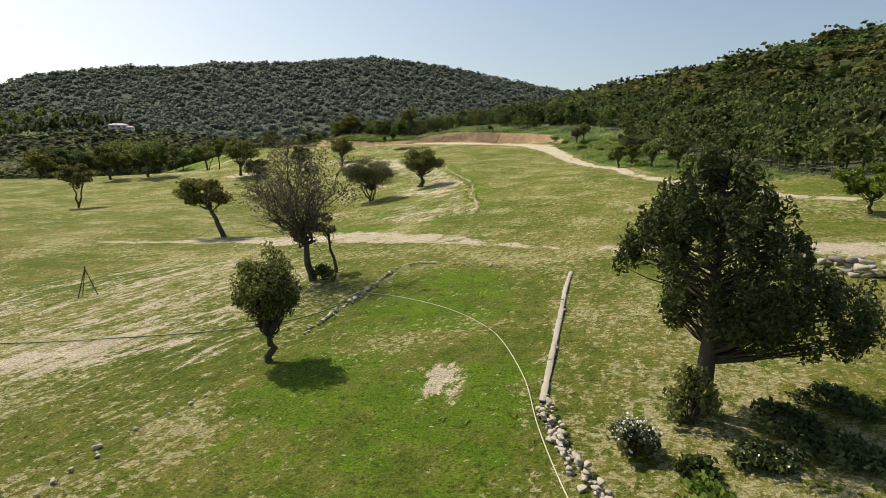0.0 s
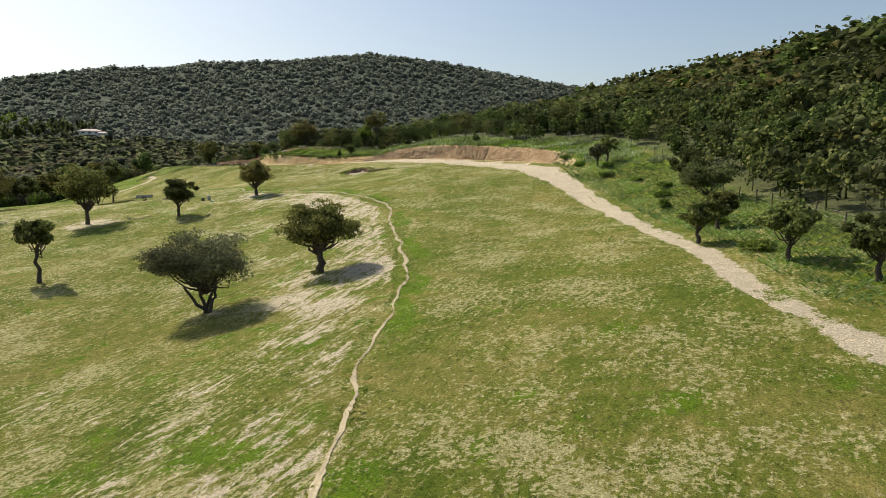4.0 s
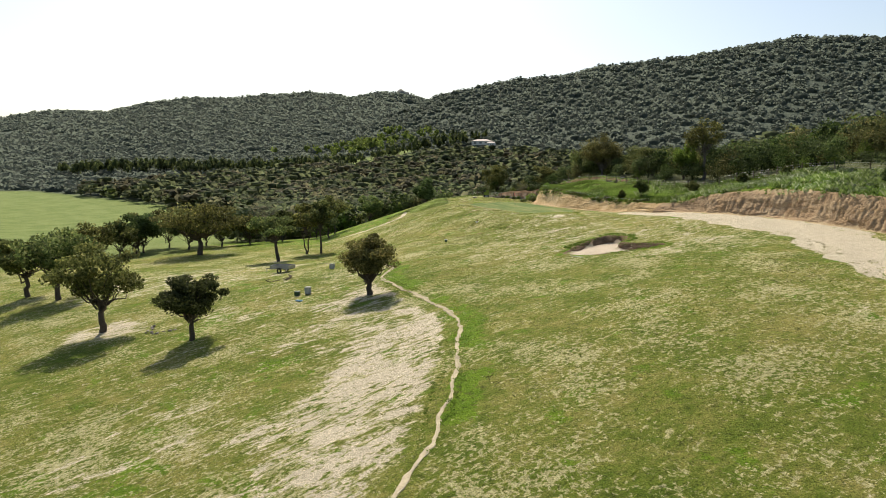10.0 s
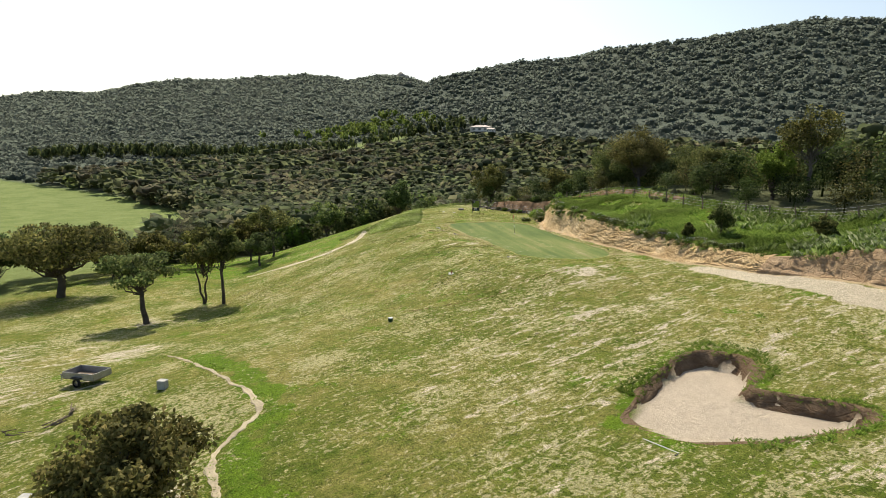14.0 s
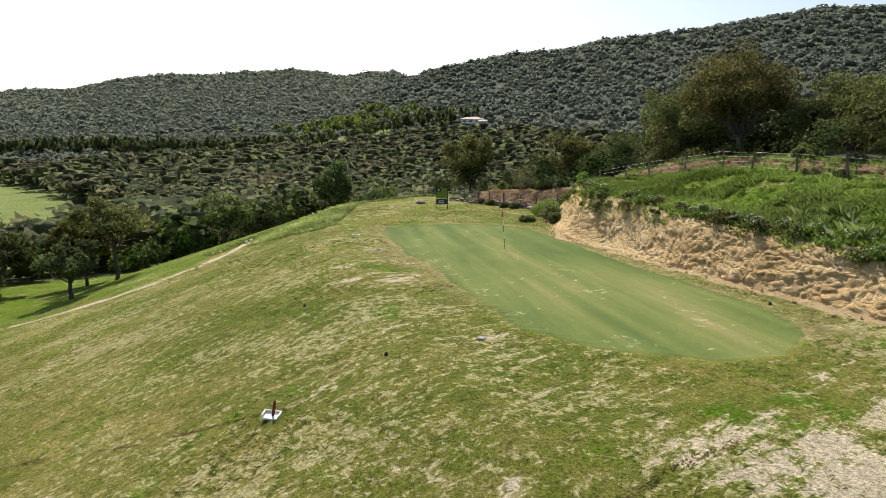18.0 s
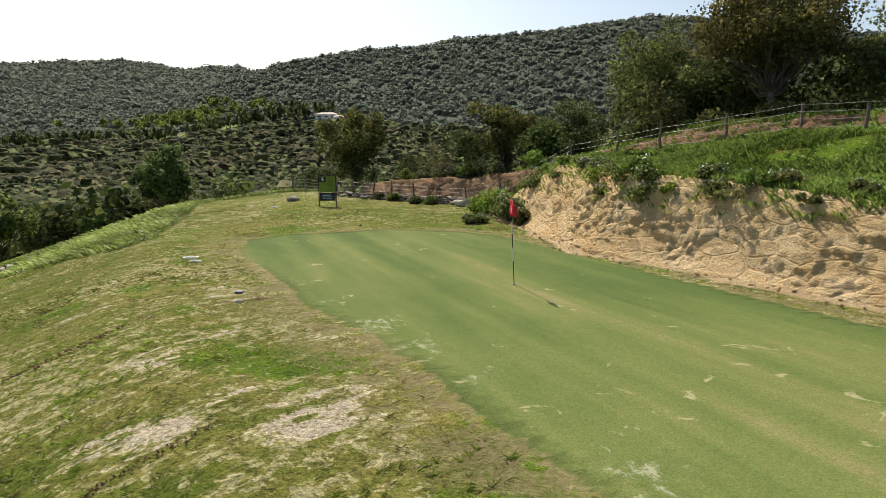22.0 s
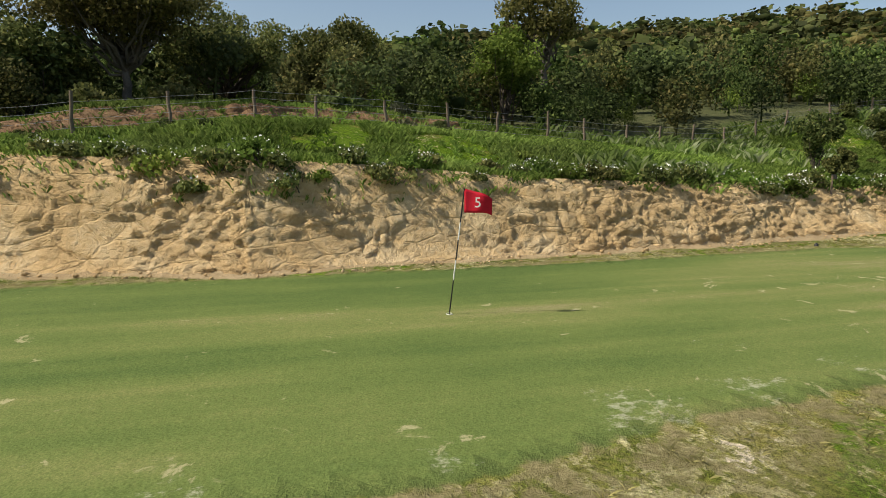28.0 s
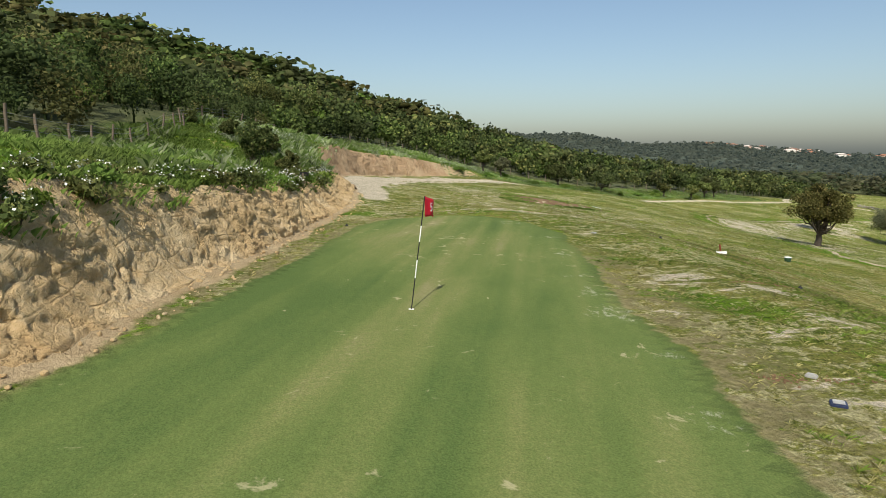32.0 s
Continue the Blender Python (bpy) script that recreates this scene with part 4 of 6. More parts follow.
for q, (x, y, h, w, leaf) in enumerate(((20.6, 62.8, 3.3, 2.9, LEAF_WOOD), (22.7, 54.8, 3.7, 3.8, LEAF_WOOD), (24.1, 49.2, 3.7, 3.2, LEAF_JUNIPER), (23.8, 67.2, 3.0, 3.0, LEAF_WOOD), (30.1, 90.6, 4.2, 5.0, LEAF_JUNIPER), (28.4, 80.5, 4.4, 6.0, LEAF_JUNIPER), (24.3, 109.5, 3.6, 2.7, LEAF_OLIVE), (26.2, 111.6, 3.9, 3.0, LEAF_WOOD), (25.6, 147.2, 7.4, 7.0, LEAF_OAK), (30, 140.5, 7.5, 6.0, LEAF_WOOD))):
    tree(x, y, h, w, ("young oak with dense green crown beside the track", "broad dark evergreen bush-like oak beside the track")[w > 4], 150 + q, leaf, bottom=0.16 if w > 4 else 0.28, clumps=30, count=2600, size=0.2, thick=0.1 + 0.01 * h, group="young trees along the track")
for q, (x, y, h, w) in enumerate(((-20.0, 164.3, 3.1, 2.6), (-12.0, 160.9, 1.9, 2.2), (-22.3, 163.4, 1.5, 1.2), (-6.5, 161.5, 1.5, 1.6), (8.5, 150, 1.8, 1.5), (-2, 163, 1.2, 1.4))):
    tree(x, y, h, w, "young evergreen shrub with glossy leaves on the bank", 170 + q, LEAF_WOOD, bottom=0.05, clumps=26, count=2400, size=0.12, thick=0.05, name="shrub")
tree(-35.8, 189.0, 7.8, 8.6, "tall cork oak with slim grey trunk behind the fence", 181, LEAF_OAK, BARK_GREY, bottom=0.22, clumps=110, count=14000, size=0.14, thick=0.19)
tree(-29.5, 190.5, 5.4, 7.0, "broad dark evergreen oak behind the fence", 187, LEAF_WOOD, bottom=0.1, clumps=60, count=10500, size=0.14, thick=0.22)
tree(-25.5, 186.0, 5.6, 6.0, "dark green bushy oak behind the fence", 188, LEAF_WOOD, bottom=0.08, clumps=48, count=8500, size=0.14, thick=0.18)
tree(-41.5, 193.0, 8.4, 6.0, "tall dark oak behind the fence", 182, LEAF_WOOD, bottom=0.12, clumps=60, count=10500, size=0.14)
tree(-47.0, 196.0, 6.4, 6.6, "broad dark oak above the red bank", 189, LEAF_JUNIPER, bottom=0.08, clumps=50, count=9000, size=0.14)
tree(-38.5, 191.5, 5.6, 5.4, "dark bushy oak behind the fence", 191, LEAF_WOOD, bottom=0.06, clumps=44, count=8000, size=0.14)
tree(-52.0, 198.0, 5.6, 6.4, "bushy green oak above the red bank", 183, LEAF_OAK, bottom=0.1, clumps=40, count=4200, size=0.2)
tree(-67.5, 203.0, 7.6, 6.2, "dark bushy tree behind the sign board", 184, LEAF_OAK, bottom=0.1, clumps=40, count=4200, size=0.22, twigs=2)
tree(-15.5, 179.0, 9.5, 6.0, "tall thin oak with open crown above the woodland", 185, LEAF_OAK, BARK_GREY, bottom=0.4, clumps=40, count=3000, size=0.2, thick=0.2, twigs=3)
tree(-18.7, 179.9, 6.2, 4.4, "light green leafy tree behind the fence", 186, LEAF_FRESH, bottom=0.1, clumps=36, count=3800, size=0.17)


def juniper(x, y, h, label, seed):
    """A dense conifer of upswept tufts with a bare side and a low skirt."""
    r = np.random.RandomState(seed)
    base = tagged(new("juniper_tree"), label, "tree")
    base.location = (x, y, ground_z(x, y) - 0.05)
    part("trunk", mesh("trunk", *tube(bend((0, 0, 0), (0.25, 0, h * 0.8), 0.08, r, 7), np.linspace(0.24, 0.04, 7), 8), [BARK], True), base)
    pos, out, boughs = [], [], []
    for k in range(230):
        d = ball_pts(1, r)[0]
        if k < 165:
            u, turn = r.uniform(0.0, 1.0), r.uniform(0, 6.28)
            rad = np.interp(u, (0, 0.2, 0.45, 0.7, 0.9, 1.0), (1.3, 2.0, 1.95, 1.4, 0.75, 0.2)) * math.sqrt(r.uniform(0.2, 1.0))
            tip = np.array([0.1 + rad * math.cos(turn), rad * math.sin(turn), h * (0.34 + 0.60 * u)])
            if u < 0.25 and tip[0] < -0.3:
                tip[0] *= 0.6
        else:
            tip = np.array([1.9, -0.1, 2.3]) + d * np.array([1.9, 1.5, 0.75]) * r.uniform(0.4, 1.0) ** 0.5
        root = np.array([0.05 * tip[2], 0, max(1.2, tip[2] - 0.3 * math.hypot(tip[0], tip[1]) - 0.2)])
        boughs.append(tube(bend(root, tip, 0.04, r, 4), (0.03, 0.022, 0.014, 0.005), 4))
        m = 120
        o = ball_pts(m, r) * r.uniform(0.2, 1.0, (m, 1)) ** 0.6
        pos.append(tip + o * np.array([0.25, 0.25, 0.46]) * r.uniform(0.7, 1.25) + np.array([0, 0, 0.12]))
        out.append(o + np.array([0, 0, 0.25]))
    part("branchwork", mesh("branchwork", *join(boughs), [BARK], True), base)
    v, f = leaves(np.vstack(pos), np.full(230 * 120, 0.058), r, 2.3, np.vstack(out))
    part("crown", mesh("crown", v, f, [LEAF_CONIFER]), base)


LEAF_CONIFER = leaf_mat("conifer_needles", (0.018, 0.031, 0.010), (0.070, 0.098, 0.030), None, 0.2)
juniper(1.6, -13.4, 6.0, "dense dark juniper tree with upswept tufts beside the stone wall", 190)


def bush(x, y, h, w, label, seed, leaf=LEAF_JUNIPER, flowers=0, count=420, size=0.10, name="bush", group=""):
    r = np.random.RandomState(seed)
    base = tagged(new(name), label, "bush", group)
    base.location = (x, y, ground_z(x, y) - 0.03)
    k = 12
    cen = ball_pts(k, r) * np.array([w, w, h]) * 0.3
    cen[:, 2] = np.abs(cen[:, 2]) * 1.25 + h * 0.18
    stems = [tube(bend((r.normal() * 0.04, r.normal() * 0.04, 0), c, 0.03, r, 4), (0.02, 0.015, 0.01, 0.004), 4) for c in cen]
    part("stem", mesh("stem", *join(stems), [BARK]), base)
    off = ball_pts(count, r) * r.uniform(0.3, 1, (count, 1))
    pos = cen[r.randint(0, k, count)] + off * np.array([w, w, h]) * 0.2
    pos[:, 2] = np.maximum(pos[:, 2], 0.03)
    part("foliage", mesh("foliage", *leaves(pos, np.full(count, size), r, 1.5, off), [leaf]), base)
    if flowers:
        pick = np.argsort(-(pos[:, 2] + 0.4 * np.hypot(pos[:, 0], pos[:, 1]) + r.uniform(0, 0.35, count)))[:flowers]
        part("blossom", mesh("blossom", *leaves(pos[pick] + off[pick] * 0.05 + np.array([0, 0, 0.03]), np.full(flowers, 0.055), r, 1.0), [PETAL]), base, "small white flowers")["kind"] = "stuff"
    return base


PETAL = plain("petals", (0.78, 0.78, 0.70), 0.6, 0.2, vary=0.1, relief=0.0)
bush(-0.4, -15.0, 1.1, 1.2, "rounded bush covered in white flowers by the stone wall", 201, LEAF_WOOD, flowers=420, count=1000)
bush(-7.9, 69.4, 0.5, 1.2, "low dark scrub round the oak's foot", 720, LEAF_WOOD, count=500, size=0.07, name="scrub")
bush(0.3, -16.9, 0.7, 1.2, "low bright green shrub by the stone wall", 202, LEAF_FRESH, count=500)
bush(-10.4, 4.3, 1.3, 1.7, "dark twiggy shrub at the half-bare tree's foot", 204, LEAF_JUNIPER, count=800)
for q in range(12):
    y = 58 + q * 5.6
    x = float(np.interp(y, (50, 72, 100, 124), (18.6, 19.8, 19.2, 15))) + rng.uniform(3.2, 9.0)
    bush(x, y + rng.uniform(-1, 1), rng.uniform(0.7, 1.5), rng.uniform(1.4, 3.0), "rank green bush on the verge of the track", 210 + q, LEAF_FRESH, count=900, size=0.13, group="bushes on the verge")
bush(1.2, -13.9, 1.9, 1.4, "dark green shrub at the juniper's foot", 203, LEAF_WOOD, count=1400, size=0.08)
for q, (x, y, h, w) in enumerate(((2.9, -14.3, 0.7, 2.0), (4.6, -13.6, 0.7, 2.2), (1.9, -15.6, 0.5, 1.5), (3.4, -15.7, 0.6, 2.0), (6.2, -14.0, 0.6, 2.0), (0.6, -15.9, 0.45, 1.0))):
    bush(x, y, h, w, "low dark undergrowth in the juniper's shade", 700 + q, LEAF_CONIFER, flowers=12 if q == 2 else 0, count=900, size=0.09, name="undergrowth", group="undergrowth below the juniper")


def along(line, t):
    """A place and the leftward normal at length t along a line."""
    for (ax, ay, *_), (bx, by, *_) in zip(line[:-1], line[1:]):
        n = math.hypot(bx - ax, by - ay)
        if t <= n:
            return ax + (bx - ax) * t / n, ay + (by - ay) * t / n, -(by - ay) / n, (bx - ax) / n
        t -= n
    return bx, by, -(by - ay) / n, (bx - ax) / n


r = np.random.RandomState(77)
EDGE = CUT[1:10]
t = 1.0
while t < 44:
    x, y, ux, uy = along(EDGE, t)
    o = r.uniform(1.3, 2.1)
    h = r.uniform(0.5, 1.1)
    bush(x + ux * o, y + uy * o, h, h * r.uniform(1.3, 2.0), "low rockrose bush with white flowers on the bank's edge", 300 + int(t * 10), LEAF_WOOD if r.uniform() < 0.6 else LEAF_FRESH, flowers=int(r.uniform(8, 46)), count=440, size=0.09, group="rockrose bushes on the bank's edge")
    t += r.uniform(0.4, 1.2)
for q, (x, y, h, w) in enumerate(((-48.6, 185.4, 2.3, 2.8), (-47.3, 183.6, 2.0, 2.3), (-49.8, 187.0, 1.7, 2.2), (-46.4, 182.2, 1.2, 1.4), (-50.2, 187.6, 0.9, 1.2), (-48.5, 182.0, 0.8, 1.4))):
    bush(x, y, h, w, "dense rockrose bush with white flowers at the bank's foot", 400 + q, LEAF_WOOD if q % 2 else LEAF_FRESH, flowers=50, count=1500, size=0.11)
for q in range(62):
    x, y, ux, uy = along(CUT_UPPER[1:6], r.uniform(0, 42))
    o, h = (r.uniform(0.9, 3.2), r.uniform(0.7, 1.7)) if q < 34 else (r.uniform(-1.6, -0.3), r.uniform(0.4, 0.9))
    bush(x + ux * o, y + uy * o, h, h * r.uniform(1.1, 1.7), "dark green shrub above the red earth bank", 460 + q, (LEAF_WOOD, LEAF_JUNIPER, LEAF_FRESH, LEAF_OLIVE)[q % 4], count=520, size=0.13, group="shrubs above the red earth bank")
for q in range(26):
    x, y = r.uniform(-34, -2), r.uniform(158, 180)
    if from_line(CUT, np.array([x]), np.array([y]))[0][0] > 2.5 and inside(OPEN, np.array([x]), np.array([y]))[0] > 0.5:
        bush(x, y, r.uniform(0.4, 0.8), r.uniform(0.5, 1.1), "leafy green weed clump on the bank", 430 + q, LEAF_FRESH if q % 2 else LEAF_WOOD, count=240, size=0.1, name="weed_clump", group="weed clumps on the bank")


# ---- rock face of the cut ----
def rock_mat(name, dark, mid_c, light):
    m, n, l, b = shader(name, 0.95, 0.1)
    pos = n.new("ShaderNodeNewGeometry").outputs["Position"]
    big, fine = noise_tex(n, l, pos, 0.5, 5, 0.65), noise_tex(n, l, pos, 7.0, 6, 0.75)
    both = calc(n, l, "ADD", calc(n, l, "MULTIPLY", big, 0.55), calc(n, l, "MULTIPLY", fine, 0.45))
    c = ramp(n, l, both, [(0.3, dark), (0.5, mid_c), (0.7, light)])
    pale = step(n, l, noise_tex(n, l, pos, 0.28, 4, 0.6), 0.56, 0.68)
    c = mixc(n, l, calc(n, l, "MULTIPLY", pale, 0.6), c, light)
    l.new(c, b.inputs["Base Color"])
    warp = n.new("ShaderNodeMix")
    warp.data_type = "VECTOR"
    warp.inputs[0].default_value = 0.22
    l.new(pos, warp.inputs[4])
    wob = n.new("ShaderNodeTexNoise")
    wob.inputs["Scale"].default_value = 0.9
    l.new(pos, wob.inputs["Vector"])
    l.new(wob.outputs["Color"], warp.inputs[5])
    squeeze = n.new("ShaderNodeMapping")
    squeeze.inputs["Scale"].default_value = (1.0, 1.0, 2.1)
    squeeze.inputs["Rotation"].default_value = (0.15, 0.12, 0)
    l.new(warp.outputs[1], squeeze.inputs["Vector"])
    rifts = None
    for sc, amount in ((1.3, 0.22), (3.4, 0.08)):
        vor = n.new("ShaderNodeTexVoronoi")
        vor.feature = "DISTANCE_TO_EDGE"
        vor.inputs["Scale"].default_value = sc
        l.new(squeeze.outputs[0], vor.inputs["Vector"])
        one = calc(n, l, "MULTIPLY", step(n, l, vor.outputs["Distance"], 0.0, 0.07), amount)
        rifts = one if rifts is None else calc(n, l, "ADD", rifts, one)
    grit = calc(n, l, "ADD", calc(n, l, "MULTIPLY", fine, 0.7), calc(n, l, "MULTIPLY", noise_tex(n, l, pos, 30, 3), 0.3))
    bump(n, l, b, calc(n, l, "ADD", rifts, grit), 1.0, 0.22)
    return m


ROCK = rock_mat("sandy_rock", (0.43, 0.275, 0.125), (0.67, 0.475, 0.25), (0.80, 0.645, 0.41))
ROCK_OCHRE = rock_mat("ochre_earth", (0.30, 0.185, 0.10), (0.46, 0.315, 0.185), (0.60, 0.45, 0.29))
ROCK_RED = rock_mat("red_earth", (0.19, 0.105, 0.058), (0.31, 0.19, 0.108), (0.44, 0.30, 0.18))


def rock_face(name, line, step_u, rows, lo, hi, amount, mat, label, seed, cell=0.75, furrow=0.0, vein=False):
    """A weathered face along the foot of a bank: blocks parted by cracks, laid over the slope."""
    total = sum(math.hypot(b[0] - a[0], b[1] - a[1]) for a, b in zip(line[:-1], line[1:]))
    us = np.arange(0.0, total, step_u)
    foot = np.array([along(line, u) for u in us])
    k = np.ones(9) / 9
    for c in (2, 3):
        foot[:, c] = np.convolve(np.pad(foot[:, c], 4, "edge"), k, "valid")
    vs = np.linspace(lo, hi, rows)
    px = foot[:, 0][:, None] + foot[:, 2][:, None] * vs[None]
    py = foot[:, 1][:, None] + foot[:, 3][:, None] * vs[None]
    pz = land(px, py)
    disp = np.zeros(px.shape)
    for i in range(len(us)):
        for j in range(rows):
            p = Vector((us[i] * 0.8 + 0.25 * pz[i, j], pz[i, j] * 1.5 + 0.10 * us[i], seed))
            q = p + Vector((noise.noise(p * 0.8), noise.noise(p * 0.8 + Vector((9, 3, 1))), 0)) * 0.45
            d1 = noise.voronoi(q / cell)[0]
            d2 = noise.voronoi(q / (cell * 0.42) + Vector((5, 2, 0)))[0]
            d3 = noise.voronoi(q / (cell * 2.6) + Vector((1, 7, 0)))[0]
            pillow = min(1.0, (d1[1] - d1[0]) * 5.0) ** 0.5
            small = min(1.0, (d2[1] - d2[0]) * 3.0) ** 0.6
            joint = min(1.0, (d3[1] - d3[0]) * 14.0)
            # blocks show low down, loose sand smooths the upper part
            solid = min(1.0, max(0.0, 0.92 + 1.0 * noise.noise(p * 0.28 + Vector((3, 8, 1))) - 0.55 * (vs[j] - 1.0)))
            crumb = min(1.0, max(0.0, (us[i] - 21.0) / 6.0)) if cell > 0.65 else 0.0
            disp[i, j] = solid * (0.52 * pillow + 0.34 * joint + 0.34 * (noise.cell(q / cell) - 0.5)) + (0.22 + 0.30 * crumb) * small + 0.17 * noise.fractal(q * 3.2, 0.8, 2.0, 5) * (1 + crumb) + 0.30 * noise.fractal(p * 0.35, 1.0, 2.0, 4) - 0.35
            # a crushed vein of angular chips crosses the face
            band = min(1.0, max(0.0, 1.6 - abs(us[i] + 0.5 * vs[j] - 13.0)) * 4.0) if vein else 0.0
            if band:
                e = Vector((us[i] * 0.9 + 0.5 * pz[i, j], pz[i, j] * 1.7 - 0.45 * us[i], seed)) + Vector((noise.noise(p * 2.0), noise.noise(p * 2.0 + Vector((4, 4, 4))), 0)) * 0.12
                d4 = noise.voronoi(e / 0.26)[0]
                disp[i, j] += band * (0.35 + 0.45 * (noise.cell(e / 0.26) - 0.5) + 0.40 * min(1.0, (d4[1] - d4[0]) * 4.0) - solid * 0.5 * pillow)
            if furrow:
                disp[i, j] += furrow * (abs(math.sin(us[i] * 4.1 + noise.noise(Vector((us[i] * 0.7, seed, 0))) * 3)) - 0.5)
    win = np.minimum(1, np.minimum((vs - lo) / 0.45, (hi - vs) / 0.35))[None]
    out = np.maximum(0.10 + amount * disp, 0.05) * win - 0.10 * (1 - win)
    px, py, pz = px - foot[:, 2][:, None] * out, py - foot[:, 3][:, None] * out, pz + out * 0.35 - 0.12 * (1 - win) ** 2
    m, n = px.shape
    ids = np.arange(m * n).reshape(m, n)
    f = np.stack([ids[:-1, :-1], ids[1:, :-1], ids[1:, 1:], ids[:-1, 1:]], -1).reshape(-1, 4)
    return tagged(new(name, mesh(name, np.stack([px, py, pz], -1).reshape(-1, 3), f, [mat], True)), label, "bank", kind="structure")


rock_face("bank_face", CUT[1:10], 0.065, 72, -0.22, 2.35, 0.165, ROCK, "cracked sandy rock face beside the green", 3.0, 0.72, vein=True)
rock_face("bank_face", CUT[9:16], 0.12, 30, -0.3, 1.75, 0.20, ROCK_OCHRE, "furrowed reddish earth bank beside the track", 11.0, 0.9, 0.35)
rock_face("bank_face", CUT_UPPER[1:6], 0.16, 20, -0.3, 1.3, 0.24, ROCK_RED, "low reddish rock bank behind the fence", 17.0, 0.6)



# ---- washed-out gully along the fairway ----
def gully_strip(line, label):
    """A crumbling furrow of bare earth, its edges uneven, a little below its grass rims."""
    p = np.array(line, float)
    t = np.linspace(0, len(p) - 1, 1500)
    xs, ys, ws = (sum(w * p[i, c] for i, w in knots(list(range(len(p))), t)) for c in (0, 1, 2))
    xs, ys = xs + 0.22 * wobble(ys, xs, 0.9, 51), ys + 0.10 * wobble(xs, ys, 1.1, 52)
    tx, ty = np.gradient(xs), np.gradient(ys)
    ln = np.hypot(tx, ty)
    ux, uy = -ty / ln, tx / ln
    rows = []
    for k, (o, dz) in enumerate(((-1, -0.05), (-0.9, 0.035), (-0.45, 0.02), (0, 0.012), (0.45, 0.02), (0.9, 0.035), (1, -0.05))):
        w = ws * 0.36 * np.maximum(0.12, 0.8 + 0.7 * wobble(xs + 40 * np.sign(o), ys, 1.3, 53) + 0.5 * wobble(xs + 40 * np.sign(o), ys, 5.0, 54))
        a, c = xs + ux * o * w, ys + uy * o * w
        rows.append(np.stack([a, c, grid_z(a, c) + dz], -1))
    v = np.stack(rows, 1)
    m, n = v.shape[:2]
    ids = np.arange(m * n).reshape(m, n)
    f = np.stack([ids[:-1, :-1], ids[1:, :-1], ids[1:, 1:], ids[:-1, 1:]], -1).reshape(-1, 4)
    tagged(new("earth_gully", mesh("earth_gully", v.reshape(-1, 3), f, [PALE_EARTH], True)), label, "gully", kind="structure")


PALE_EARTH = plain("pale_earth", (0.36, 0.305, 0.205), 0.95, 0.1, grain=3.0, vary=0.5, relief=0.9)
gully_strip(GULLY, "washed-out furrow of pale bare earth along the fairway")


# ---- bunker wall ----
def bunker_wall():
    """Crumbling earth edge round the sand, following the bunker's outline."""
    ring = np.array(BUNKER + BUNKER[:1])
    u = np.linspace(0, len(ring) - 1, 260)
    x, y = (np.interp(u, np.arange(len(ring)), ring[:, c]) for c in (0, 1))
    k = np.ones(11) / 11
    x, y = (np.convolve(np.r_[q[-6:-1], q, q[1:6]], k, "valid") for q in (x, y))
    tx, ty = np.gradient(x), np.gradient(y)
    ln = np.hypot(tx, ty)
    nx_, ny_ = -ty / ln, tx / ln
    if inside(BUNKER, x[:1] + 0.3 * nx_[:1], y[:1] + 0.3 * ny_[:1])[0] < 0:
        nx_, ny_ = -nx_, -ny_
    top = land(x - 0.55 * nx_, y - 0.55 * ny_) + 0.03
    rows = [np.stack([x - 0.5 * nx_, y - 0.5 * ny_, land(x - 0.5 * nx_, y - 0.5 * ny_) - 0.05], -1)]
    for j, a in enumerate(np.linspace(0, 1, 9)):
        rough = np.array([noise.fractal(Vector((x[i] * 1.6, y[i] * 1.6, a * 2.2)), 1.0, 2.0, 4) for i in range(len(x))]) * 0.11 * (0.2 + math.sin(a * math.pi))
        o = -0.16 + 0.50 * a**0.8 + rough
        rows.append(np.stack([x + nx_ * o, y + ny_ * o, top + (sand_z(x, y) - 0.06 - top) * a**0.9], -1))
    v = np.stack(rows)
    m, n = v.shape[:2]
    ids = np.arange(m * n).reshape(m, n)
    f = np.stack([ids[:-1, :-1], ids[:-1, 1:], ids[1:, 1:], ids[1:, :-1]], -1).reshape(-1, 4)
    tagged(new("bunker_wall", mesh("bunker_wall", v.reshape(-1, 3), f, [MUD], True)), "crumbling brown earth wall round the sand bunker", "bunker", kind="structure")


MUD = rock_mat("brown_earth", (0.12, 0.075, 0.045), (0.21, 0.14, 0.085), (0.32, 0.23, 0.15))
bunker_wall()

# ---- stones ----
STONE = plain("pale_stone", (0.40, 0.36, 0.29), 0.9, 0.2, grain=3, vary=0.3, relief=0.7, space="Generated")
STONE_GREY = plain("grey_stone", (0.22, 0.19, 0.16), 0.9, 0.2, grain=3, vary=0.35, relief=0.7, space="Generated")


def stone_mesh(seed, mat=STONE):
    r = np.random.RandomState(seed)
    v, f = ICO2
    v = v * np.array([0.52, 0.38, 0.27]) * r.uniform(0.78, 1.2, (len(v), 1)) + r.normal(size=v.shape) * 0.03
    v = np.sign(v) * np.minimum(np.abs(v), np.array([0.40, 0.29, 0.15]))
    for q in range(7):
        d = ball_pts(1, r)[0]
        v = v - np.maximum(v @ d - 0.21, 0)[:, None] * d
    return mesh("stone", v, f, [mat])


STONES = [stone_mesh(k) for k in range(6)]
STONES_GREY = [stone_mesh(k, STONE_GREY) for k in range(6, 9)]


